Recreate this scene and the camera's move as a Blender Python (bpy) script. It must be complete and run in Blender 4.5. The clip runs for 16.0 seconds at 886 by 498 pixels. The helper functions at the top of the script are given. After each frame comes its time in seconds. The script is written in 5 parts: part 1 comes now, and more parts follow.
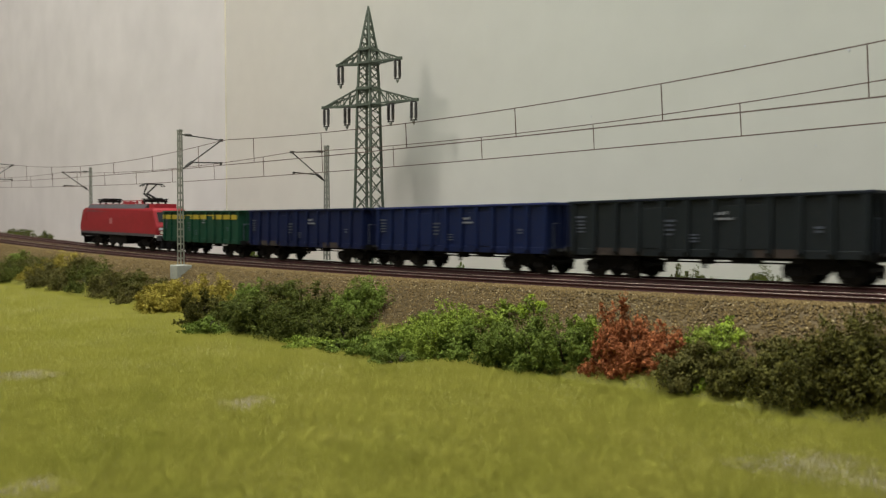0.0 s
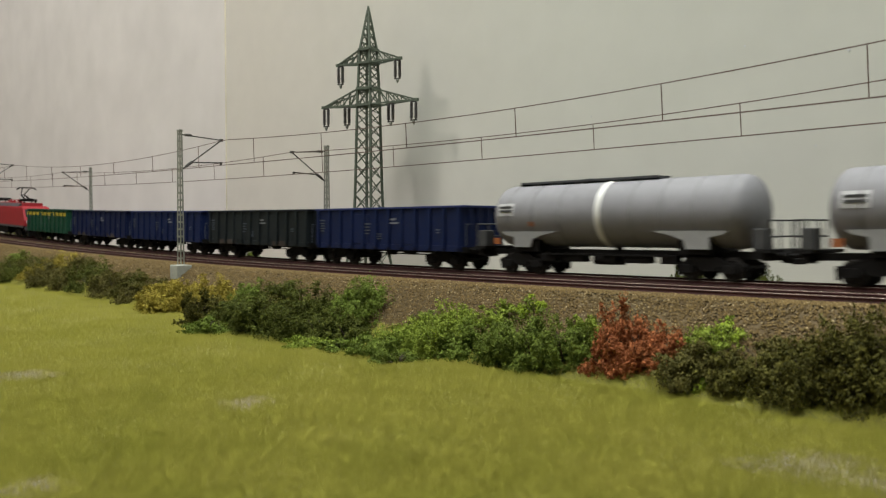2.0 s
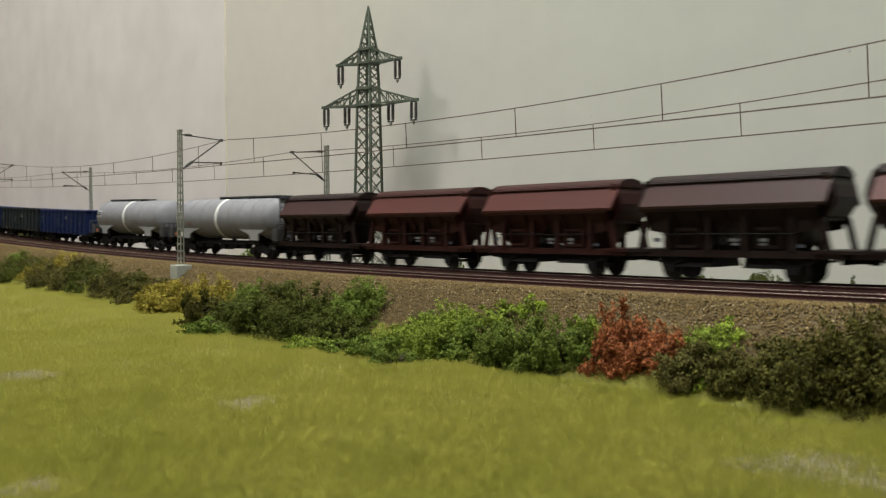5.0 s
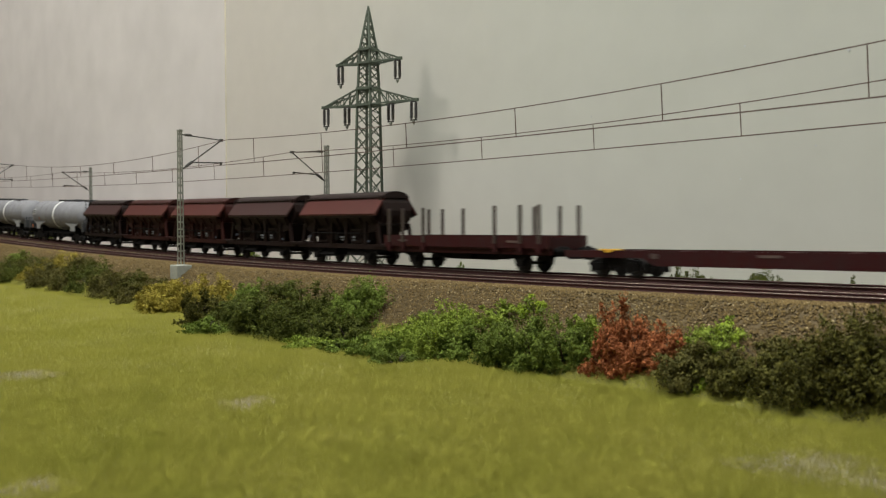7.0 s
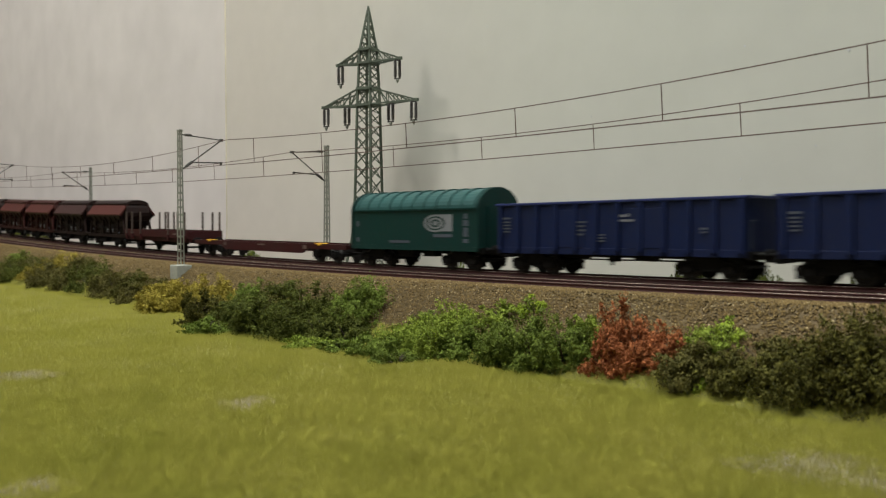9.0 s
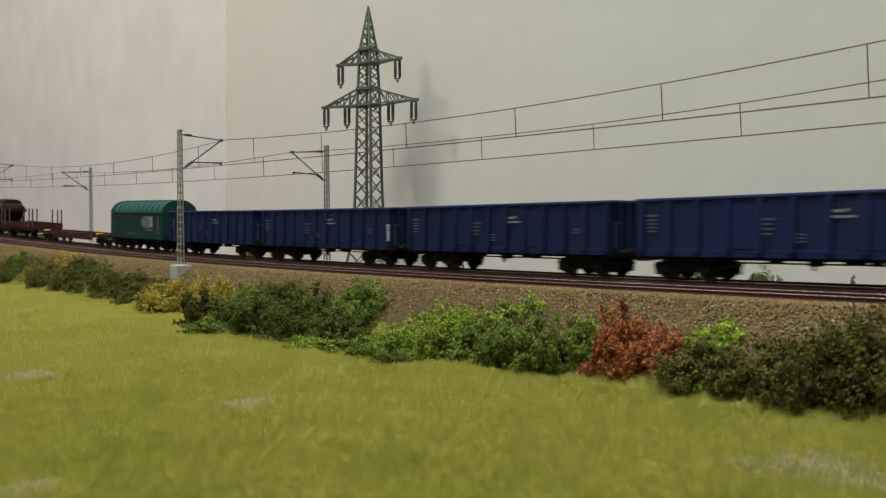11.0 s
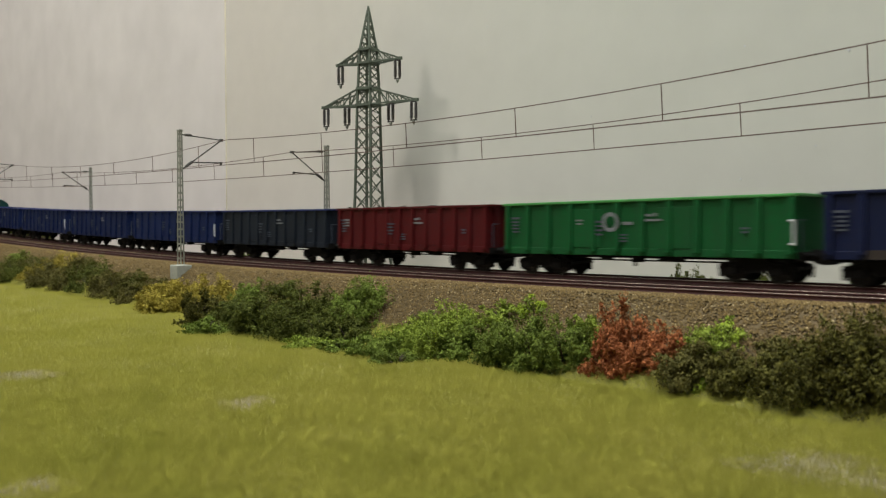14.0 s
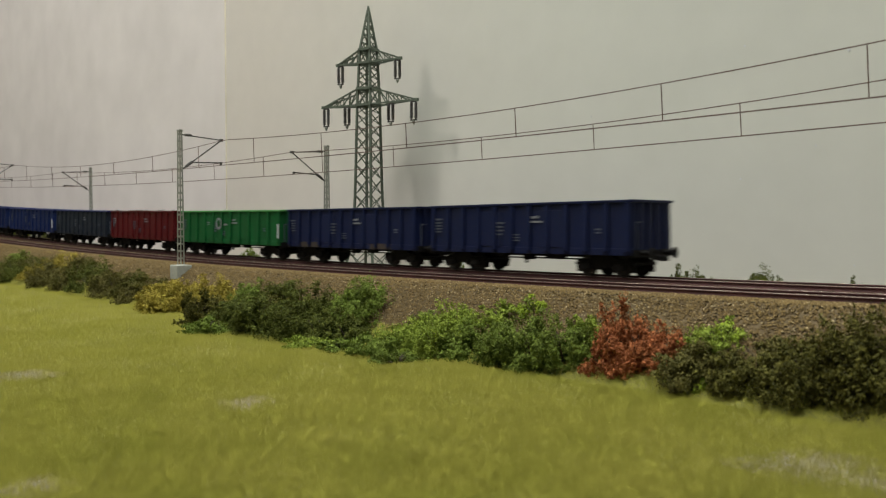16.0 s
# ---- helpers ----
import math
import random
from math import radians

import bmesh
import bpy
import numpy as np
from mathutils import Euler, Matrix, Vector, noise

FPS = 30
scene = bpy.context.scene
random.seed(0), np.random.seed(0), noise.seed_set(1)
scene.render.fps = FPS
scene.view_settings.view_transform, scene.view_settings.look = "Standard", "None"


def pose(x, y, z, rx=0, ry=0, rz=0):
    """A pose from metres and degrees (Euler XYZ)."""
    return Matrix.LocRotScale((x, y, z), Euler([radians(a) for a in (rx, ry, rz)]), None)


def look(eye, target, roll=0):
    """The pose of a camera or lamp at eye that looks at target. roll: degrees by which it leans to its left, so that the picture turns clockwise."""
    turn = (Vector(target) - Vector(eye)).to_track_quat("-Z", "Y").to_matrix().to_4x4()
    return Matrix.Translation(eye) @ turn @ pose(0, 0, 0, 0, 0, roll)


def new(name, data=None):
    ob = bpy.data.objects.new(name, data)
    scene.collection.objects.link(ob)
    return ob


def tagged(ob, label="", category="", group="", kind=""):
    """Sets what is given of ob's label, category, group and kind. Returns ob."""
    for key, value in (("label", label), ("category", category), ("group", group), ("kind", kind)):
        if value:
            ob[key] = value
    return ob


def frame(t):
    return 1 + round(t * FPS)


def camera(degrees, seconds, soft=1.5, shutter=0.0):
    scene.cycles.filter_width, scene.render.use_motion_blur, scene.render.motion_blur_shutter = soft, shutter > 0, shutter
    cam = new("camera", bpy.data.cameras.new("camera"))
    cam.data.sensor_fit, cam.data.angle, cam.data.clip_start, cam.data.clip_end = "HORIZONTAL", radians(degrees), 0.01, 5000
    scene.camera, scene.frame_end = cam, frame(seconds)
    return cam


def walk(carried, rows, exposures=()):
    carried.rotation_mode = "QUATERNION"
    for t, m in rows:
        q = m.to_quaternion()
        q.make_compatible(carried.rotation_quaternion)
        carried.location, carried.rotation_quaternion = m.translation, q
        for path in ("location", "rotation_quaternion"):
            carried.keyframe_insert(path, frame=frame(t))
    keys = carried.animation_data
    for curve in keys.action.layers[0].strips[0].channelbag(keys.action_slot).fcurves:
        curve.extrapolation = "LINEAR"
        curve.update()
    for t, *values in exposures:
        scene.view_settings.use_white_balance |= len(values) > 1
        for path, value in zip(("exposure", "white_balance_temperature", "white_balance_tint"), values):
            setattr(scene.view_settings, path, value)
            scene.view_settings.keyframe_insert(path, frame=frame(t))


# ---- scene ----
# Model railway in H0: sizes below are in metres of the prototype, drawn at U
U = 1 / 87.0
TH = 0.75209
UX, UY = math.sin(TH), -math.cos(TH)
VX, VY = math.cos(TH), math.sin(TH)
OX, OY = -3.015, 48.760
RZ = -(90 - math.degrees(TH))


def grade(s):
    """Height of the rails along the line."""
    a = min(max(s, -100.0), 45.0)
    z = 0.00195 * a + 0.00024 * a * a
    k = 0.00195 + 0.00048 * a
    e = s - a
    return z + k * 25 * math.tanh(e / 25)


def spot(s, n, z=0.0, turn=0.0, tilt=0.0, follow=True):
    """A pose on the layout: s along the line, n across it, z over the rails."""
    zz = z + (grade(s) if follow else 0.0)
    return pose((OX + s * UX + n * VX) * U, (OY + s * UY + n * VY) * U, zz * U, 0, tilt, RZ + turn)


# camera
cam = camera(55.32, 16.0, soft=1.2, shutter=0.5)
EYE = (0.0, 0.0, 2.385 * U)
VIEW = pose(*EYE, 90 - math.degrees(0.02966), 0, 0)
walk(cam, [(0.0, VIEW), (16.0, VIEW)], exposures=[(0.0, -0.07), (4.0, -0.07), (6.5, -0.12), (7.2, -0.15), (8.0, -0.20), (9.0, -0.12), (11.0, -0.07), (14.5, -0.08), (16.0, -0.11)])
cam.data.dof.use_dof = True
cam.data.dof.focus_distance = 0.50
cam.data.dof.aperture_fstop = 30.0

# light: a room lamp and an added fill lamp over the layout
world = bpy.data.worlds.new("room")
world.use_nodes = True
world.node_tree.nodes["Background"].inputs[0].default_value = (0.9, 0.93, 1.0, 1)
world.node_tree.nodes["Background"].inputs[1].default_value = 0.05
scene.world = world


def area(name, place, target, sx, sy, power, colour):
    d = bpy.data.lights.new(name, "AREA")
    d.shape, d.size, d.size_y, d.energy, d.color = "RECTANGLE", sx, sy, power, colour
    ob = new(name, d)
    ob.matrix_world = look(place, target)
    return ob


# the lamp whose light throws the pylon's shadow, and a long unseen fill lamp added over the layout
KEY_AT = (-2.2, 0.36, 2.17)
area("ceiling_lamp_light", KEY_AT, (-0.063, 0.725, 0.1), 0.44, 0.44, 46.0, (1.0, 0.935, 0.85))
area("overhead_fill_light", (0.14, 0.18, 2.15), (0.14, 0.18, 0.0), 2.0, 1.0, 160.0, (0.97, 1.0, 0.95))


# ---- materials ----
def mat(name, colour, rough=0.6, metal=0.0, vary=0.15, scale=200.0, bump=0.0, island=0.0, stain=None, gloss=0.5, coarse=25.0, thin=0.0, upward=0.0, streak=False):
    """Colour with a fine and a coarse variation, stains and relief."""
    m = bpy.data.materials.new(name)
    m.use_nodes = True
    nt = m.node_tree
    b = nt.nodes["Principled BSDF"]
    b.inputs["Roughness"].default_value = rough
    b.inputs["Metallic"].default_value = metal
    b.inputs["Specular IOR Level"].default_value = gloss
    tc = nt.nodes.new("ShaderNodeTexCoord")
    fine = nt.nodes.new("ShaderNodeTexNoise")
    fine.inputs["Scale"].default_value = scale
    fine.inputs["Detail"].default_value = 5
    big = nt.nodes.new("ShaderNodeTexNoise")
    big.inputs["Scale"].default_value = coarse
    big.inputs["Detail"].default_value = 4
    nt.links.new(tc.outputs["Object"], fine.inputs["Vector"])
    if streak:
        # dust and rain marks that run down the sides
        down = nt.nodes.new("ShaderNodeMapping")
        down.inputs["Scale"].default_value = (3.0, 3.0, 0.3)
        nt.links.new(tc.outputs["Object"], down.inputs["Vector"])
        nt.links.new(down.outputs["Vector"], big.inputs["Vector"])
    else:
        nt.links.new(tc.outputs["Object"], big.inputs["Vector"])
    add = nt.nodes.new("ShaderNodeMath")
    add.operation = "ADD"
    nt.links.new(fine.outputs["Fac"], add.inputs[0])
    nt.links.new(big.outputs["Fac"], add.inputs[1])
    if island:
        geo = nt.nodes.new("ShaderNodeNewGeometry")
        mad = nt.nodes.new("ShaderNodeMath")
        mad.operation = "MULTIPLY_ADD"
        mad.inputs[1].default_value = island
        nt.links.new(geo.outputs["Random Per Island"], mad.inputs[0])
        nt.links.new(add.outputs[0], mad.inputs[2])
        low, high, src = 0.7, 1.3 + island, mad.outputs[0]
    else:
        low, high, src = 0.7, 1.3, add.outputs[0]
    ramp = nt.nodes.new("ShaderNodeMapRange")
    ramp.inputs["From Min"].default_value = low
    ramp.inputs["From Max"].default_value = high
    nt.links.new(src, ramp.inputs["Value"])
    mix = nt.nodes.new("ShaderNodeMix")
    mix.data_type = "RGBA"
    if stain is None:
        c0 = [c * (1 - vary) for c in colour]
        c1 = [min(1, c * (1 + vary)) for c in colour]
    else:
        c0, c1 = colour, stain
    mix.inputs["A"].default_value = (*c0, 1)
    mix.inputs["B"].default_value = (*c1, 1)
    nt.links.new(ramp.outputs["Result"], mix.inputs["Factor"])
    nt.links.new(mix.outputs["Result"], b.inputs["Base Color"])
    if thin:
        # light that passes through leaves and fibres
        tr = nt.nodes.new("ShaderNodeBsdfTranslucent")
        both = nt.nodes.new("ShaderNodeMixShader")
        both.inputs[0].default_value = thin
        nt.links.new(mix.outputs["Result"], tr.inputs["Color"])
        nt.links.new(b.outputs["BSDF"], both.inputs[1])
        nt.links.new(tr.outputs["BSDF"], both.inputs[2])
        nt.links.new(both.outputs[0], nt.nodes["Material Output"].inputs["Surface"])
    if upward:
        # round fibres: the shading normal leans to the sky
        nn = nt.nodes.new("ShaderNodeNewGeometry")
        up = nt.nodes.new("ShaderNodeVectorMath")
        up.operation = "MULTIPLY_ADD"
        up.inputs[1].default_value = (1 - upward, 1 - upward, 1 - upward)
        up.inputs[2].default_value = (0, 0, upward)
        unit = nt.nodes.new("ShaderNodeVectorMath")
        unit.operation = "NORMALIZE"
        nt.links.new(nn.outputs["Normal"], up.inputs[0])
        nt.links.new(up.outputs[0], unit.inputs[0])
        nt.links.new(unit.outputs[0], b.inputs["Normal"])
    if bump:
        bp = nt.nodes.new("ShaderNodeBump")
        bp.inputs["Strength"].default_value = bump
        bp.inputs["Distance"].default_value = 0.0005
        nt.links.new(fine.outputs["Fac"], bp.inputs["Height"])
        nt.links.new(bp.outputs["Normal"], b.inputs["Normal"])
    return m


M_WALL = mat("painted wall", (0.494, 0.501, 0.462), 0.85, vary=0.035, scale=40, bump=0.08, coarse=3.0)


def warm_tinted(m, s0, s1, warm):
    """Warm lamp cast towards one end of the wall, put into its colour."""
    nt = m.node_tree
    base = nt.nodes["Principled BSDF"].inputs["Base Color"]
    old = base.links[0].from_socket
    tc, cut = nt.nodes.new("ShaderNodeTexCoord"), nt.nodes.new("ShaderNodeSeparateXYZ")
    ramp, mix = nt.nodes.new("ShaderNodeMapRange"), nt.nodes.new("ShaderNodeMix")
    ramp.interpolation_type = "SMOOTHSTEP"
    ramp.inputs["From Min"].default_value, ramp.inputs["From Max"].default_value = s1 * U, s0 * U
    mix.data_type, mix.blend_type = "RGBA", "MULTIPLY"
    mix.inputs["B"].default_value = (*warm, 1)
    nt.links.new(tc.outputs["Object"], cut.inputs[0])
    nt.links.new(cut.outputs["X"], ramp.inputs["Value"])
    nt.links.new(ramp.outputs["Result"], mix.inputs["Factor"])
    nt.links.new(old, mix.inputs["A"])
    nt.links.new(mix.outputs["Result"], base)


warm_tinted(M_WALL, -38.0, 14.0, (1.065, 0.985, 0.985))
M_WALL_L = mat("painted wall board", (0.585, 0.551, 0.543), 0.8, vary=0.075, scale=18, bump=0.1, coarse=6.0)
M_EDGE = mat("yellowed board edge", (0.60, 0.55, 0.44), 0.8, vary=0.15, scale=30)
M_ROOM = mat("room paint", (0.20, 0.195, 0.185), 0.9, vary=0.03, scale=8, coarse=2)
M_CEILING = mat("ceiling paint", (0.5, 0.49, 0.46), 0.9, vary=0.03, scale=8, coarse=2)
M_FLOORING = mat("room floor", (0.12, 0.10, 0.08), 0.6, vary=0.1, scale=20, coarse=3)
M_EARTH = mat("earth and turf", (0.095, 0.098, 0.020), 0.95, scale=900, bump=0.4, stain=(0.17, 0.155, 0.034), coarse=30)
M_BARE = mat("bare sandy soil", (0.092, 0.074, 0.040), 0.95, vary=0.3, scale=700, bump=0.5)
M_BLADE = mat("grass fibre", (0.278, 0.286, 0.042), 0.9, island=0.6, stain=(0.470, 0.424, 0.090), scale=45, coarse=7, gloss=0.0, upward=0.85, thin=0.2)
M_BALLAST = mat("ballast bed", (0.050, 0.034, 0.014), 0.95, scale=500, bump=0.8, stain=(0.095, 0.066, 0.028), coarse=60)
M_STONE = mat("ballast stones", (0.038, 0.0245, 0.0085), 0.9, island=1.6, stain=(0.135, 0.092, 0.035), scale=300, coarse=14, gloss=0.15)
M_CHIP = mat("pale stone chips", (0.13, 0.10, 0.05), 0.85, island=1.6, stain=(0.32, 0.26, 0.155), scale=300, coarse=30, gloss=0.15)
M_BED = mat("dark track ballast", (0.024, 0.013, 0.008), 0.95, island=2.0, stain=(0.075, 0.045, 0.028), scale=300, gloss=0.1)
M_SLEEPER = mat("sleeper", (0.03, 0.02, 0.015), 0.85, vary=0.25, scale=400, bump=0.3)
M_RAIL = mat("rusty rail", (0.048, 0.010, 0.010), 0.75, vary=0.3, scale=500, coarse=60)
M_RAILTOP = mat("rail head", (0.34, 0.28, 0.23), 0.26, metal=0.7, vary=0.1, scale=300)
M_MAST = mat("grey steel mast", (0.185, 0.192, 0.165), 0.55, vary=0.15, scale=400)
M_PYLON = mat("green pylon steel", (0.065, 0.083, 0.06), 0.6, vary=0.2, scale=400)
M_WIRE = mat("brown wire", (0.095, 0.052, 0.042), 0.5, vary=0.1)
M_BLACKARM = mat("dark insulator", (0.035, 0.03, 0.028), 0.45, vary=0.2)
M_CONCRETE = mat("concrete", (0.27, 0.28, 0.25), 0.9, vary=0.15, scale=500, bump=0.3)
M_BLACK = mat("black running gear", (0.0075, 0.007, 0.007), 0.7, vary=0.3, scale=500, gloss=0.12)
M_WHEEL = mat("wheel steel", (0.018, 0.016, 0.015), 0.55, metal=0.3, vary=0.2, scale=400)
M_WHITE = mat("white lettering", (0.5, 0.52, 0.55), 0.6, vary=0.1)
M_PALE = mat("pale lettering", (0.17, 0.18, 0.20), 0.6, vary=0.25, scale=1500)
M_FADED = mat("faded lettering", (0.05, 0.06, 0.085), 0.6, vary=0.4, scale=1500)
M_DUSTMARK = mat("dusty lettering", (0.095, 0.062, 0.055), 0.6, vary=0.4, scale=1500)
M_TANK = mat("silver grey tank paint", (0.182, 0.181, 0.196), 0.6, vary=0.10, scale=150, coarse=20, gloss=0.25)
M_WELD = mat("weld seam grey", (0.14, 0.14, 0.15), 0.6, vary=0.1, scale=150)
M_TANKBAND = mat("bright band", (0.60, 0.60, 0.59), 0.45, vary=0.04)
M_TANKDARK = mat("walkway grey", (0.035, 0.036, 0.043), 0.6, vary=0.2)
M_GEAR = mat("dark grey gear", (0.035, 0.036, 0.039), 0.6, vary=0.2)
M_PANEL = mat("label panel white", (0.33, 0.33, 0.34), 0.5, vary=0.2, scale=1500)
M_SADDLE = mat("saddle grey", (0.24, 0.243, 0.25), 0.5, vary=0.1)
M_YELLOW = mat("yellow fitting", (0.70, 0.38, 0.03), 0.5, vary=0.1)
M_STRIPE = mat("yellow stripe", (0.36, 0.27, 0.022), 0.55, vary=0.12)
M_STAKE = mat("steel stake", (0.05, 0.035, 0.03), 0.5, vary=0.2)
M_RED = mat("traffic red loco paint", (0.24, 0.016, 0.022), 0.5, vary=0.12, coarse=15, gloss=0.3)
M_LOCOGREY = mat("loco grey", (0.045, 0.045, 0.05), 0.55, vary=0.3, scale=300, coarse=40)
M_BADGE = mat("faded badge", (0.36, 0.11, 0.12), 0.5, vary=0.2, scale=900)
M_GLASSY = mat("dark cab window", (0.01, 0.012, 0.015), 0.1, vary=0.1)
M_LAMP = mat("lamp lens", (0.6, 0.55, 0.45), 0.2, vary=0.05)
M_ORANGE = mat("orange plate", (0.25, 0.075, 0.02), 0.5, vary=0.1)


def paint(name, colour, dirt=0.35, rough=0.5):
    return mat(name, colour, rough, stain=tuple(c * (1 - dirt) + 0.022 * dirt for c in colour), scale=350, coarse=28, bump=0.05, gloss=0.15, streak=True)


P_BLUE = paint("blue wagon paint", (0.0048, 0.012, 0.056))
P_BLUE_LIGHT = paint("mid blue wagon paint", (0.0056, 0.0144, 0.068))
P_BLUE_DARK = paint("weathered dark blue paint", (0.0048, 0.0096, 0.044), 0.3)
P_GREY = paint("weathered dark grey paint", (0.0115, 0.016, 0.019), 0.4)
P_GREY_BLUE = paint("dark grey blue paint", (0.0112, 0.016, 0.0264), 0.4)
# blue of the top rails, raised to carry their highlights in the paint
P_RIM_BLUE_LIT = paint("highlighted blue rim", (0.024, 0.036, 0.135))
P_RUST_RED = paint("deep red wagon paint", (0.0784, 0.0044, 0.0064))
P_GREEN_RIM = paint("light green wagon rim", (0.072, 0.288, 0.08))
P_GREEN = paint("bright green wagon paint", (0.006, 0.088, 0.023))
P_GREEN_DARK = paint("dark green wagon paint", (0.008, 0.05, 0.028))
P_TEAL = paint("blue green wagon paint", (0.0036, 0.031, 0.0275), 0.25)
P_TEAL_TOP = paint("blue green tarpaulin", (0.022, 0.070, 0.068), 0.2, 0.45)
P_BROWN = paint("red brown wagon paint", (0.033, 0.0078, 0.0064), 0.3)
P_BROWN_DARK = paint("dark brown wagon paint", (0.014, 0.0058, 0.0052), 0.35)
# hopper panel browns, lighter than the bodies: light on the slopes is painted in
P_PANEL_LIT = paint("red brown lit panel paint", (0.068, 0.021, 0.018), 0.25, 0.45)
P_PANEL_LIT_D = paint("grey brown lit panel paint", (0.042, 0.020, 0.019), 0.3, 0.45)
P_FLAT = paint("flat wagon brown", (0.042, 0.007, 0.008), 0.4)


def leafmat(name, a, b):
    return mat(name, a, 0.75, island=1.0, stain=b, scale=400, coarse=40, gloss=0.1, thin=0.14)


LEAF = {
    "dark": leafmat("dark green foliage", (0.021, 0.030, 0.006), (0.120, 0.136, 0.023)),
    "olive": leafmat("olive foliage", (0.032, 0.033, 0.009), (0.16, 0.14, 0.038)),
    # dark olive leaves with the bushes' deep shade put into the colour
    "deep": leafmat("shaded dark olive foliage", (0.010, 0.012, 0.003), (0.132, 0.122, 0.024)),
    "green": leafmat("green foliage", (0.05, 0.072, 0.011), (0.19, 0.255, 0.042)),
    "cool": leafmat("cool green foliage", (0.040, 0.061, 0.010), (0.170, 0.220, 0.036)),
    "bright": leafmat("bright green foliage", (0.10, 0.14, 0.018), (0.27, 0.34, 0.05)),
    "lime": leafmat("lime foliage", (0.15, 0.22, 0.014), (0.34, 0.44, 0.05)),
    "yellow": leafmat("yellow foliage", (0.13, 0.105, 0.013), (0.42, 0.345, 0.06)),
    "rust": leafmat("rust red foliage", (0.085, 0.026, 0.010), (0.46, 0.16, 0.06)),
}
M_TWIG = mat("twigs", (0.05, 0.035, 0.022), 0.9, vary=0.3)


# ---- mesh helpers ----
def part(name, bm, material=None, parent=None, label="", smooth=False):
    """One mesh object out of a bmesh drawn in prototype metres, under its parent."""
    me = bm if isinstance(bm, bpy.types.Mesh) else finish(name, bm, material, smooth)
    ob = new(name, me)
    if parent is not None:
        ob.parent = parent
    if label:
        ob["label"] = label
    return ob


def finish(name, bm, material, smooth=False):
    bmesh.ops.scale(bm, vec=(U, U, U), verts=bm.verts)
    bmesh.ops.recalc_face_normals(bm, faces=bm.faces)
    me = bpy.data.meshes.new(name)
    if smooth:
        for f in bm.faces:
            f.smooth = True
    bm.to_mesh(me)
    bm.free()
    me.materials.append(material)
    return me


def thing(name, label, category, group="", at=None):
    ob = new(name)
    ob.empty_display_size = 0.01
    tagged(ob, label, category, group)
    if at is not None:
        ob.matrix_world = at
    return ob


def B():
    return bmesh.new()


def box(bm, x0, x1, y0, y1, z0, z1, bevel=0.0):
    vs = [bm.verts.new((x, y, z)) for x in (x0, x1) for y in (y0, y1) for z in (z0, z1)]
    fs = []
    for q in ((0, 1, 3, 2), (4, 6, 7, 5), (0, 4, 5, 1), (2, 3, 7, 6), (0, 2, 6, 4), (1, 5, 7, 3)):
        fs.append(bm.faces.new([vs[i] for i in q]))
    if bevel:
        es = list({e for f in fs for e in f.edges})
        bmesh.ops.bevel(bm, geom=es, offset=bevel, segments=2, affect="EDGES", profile=0.6)
    return bm


def prism(bm, prof, x0, x1):
    """A closed outline in y and z, drawn out along x."""
    a = [bm.verts.new((x0, y, z)) for y, z in prof]
    b = [bm.verts.new((x1, y, z)) for y, z in prof]
    k = len(prof)
    for i in range(k):
        bm.faces.new((a[i], a[(i + 1) % k], b[(i + 1) % k], b[i]))
    bm.faces.new(a)
    bm.faces.new(b[::-1])
    return bm


def side_prism(bm, prof, y0, y1):
    """A closed outline in x and z, drawn out along y."""
    a = [bm.verts.new((x, y0, z)) for x, z in prof]
    b = [bm.verts.new((x, y1, z)) for x, z in prof]
    k = len(prof)
    for i in range(k):
        bm.faces.new((a[i], a[(i + 1) % k], b[(i + 1) % k], b[i]))
    bm.faces.new(a)
    bm.faces.new(b[::-1])
    return bm


def rod(bm, p, q, r, r2=None, seg=8):
    p, q = Vector(p), Vector(q)
    r2 = r if r2 is None else r2
    d = (q - p).normalized()
    e = d.orthogonal().normalized()
    g = d.cross(e)
    rings = []
    for c, rr in ((p, r), (q, r2)):
        rings.append([bm.verts.new(c + (e * math.cos(2 * math.pi * i / seg) + g * math.sin(2 * math.pi * i / seg)) * rr) for i in range(seg)])
    for i in range(seg):
        bm.faces.new((rings[0][i], rings[0][(i + 1) % seg], rings[1][(i + 1) % seg], rings[1][i]))
    bm.faces.new(rings[0][::-1])
    bm.faces.new(rings[1])
    return bm


def lathe(bm, rows, axis="x", seg=24, centre=(0, 0, 0)):
    """Rings of (along, radius) round an axis, with closed ends."""
    cx, cy, cz = centre
    rings = []
    for a, r in rows:
        ring = []
        for i in range(seg):
            c, s = math.cos(2 * math.pi * i / seg) * r, math.sin(2 * math.pi * i / seg) * r
            ring.append(bm.verts.new((cx + a, cy + c, cz + s) if axis == "x" else (cx + c, cy + a, cz + s) if axis == "y" else (cx + c, cy + s, cz + a)))
        rings.append(ring)
    for u, v in zip(rings, rings[1:]):
        for i in range(seg):
            bm.faces.new((u[i], u[(i + 1) % seg], v[(i + 1) % seg], v[i]))
    bm.faces.new(rings[0][::-1])
    bm.faces.new(rings[-1])
    return bm


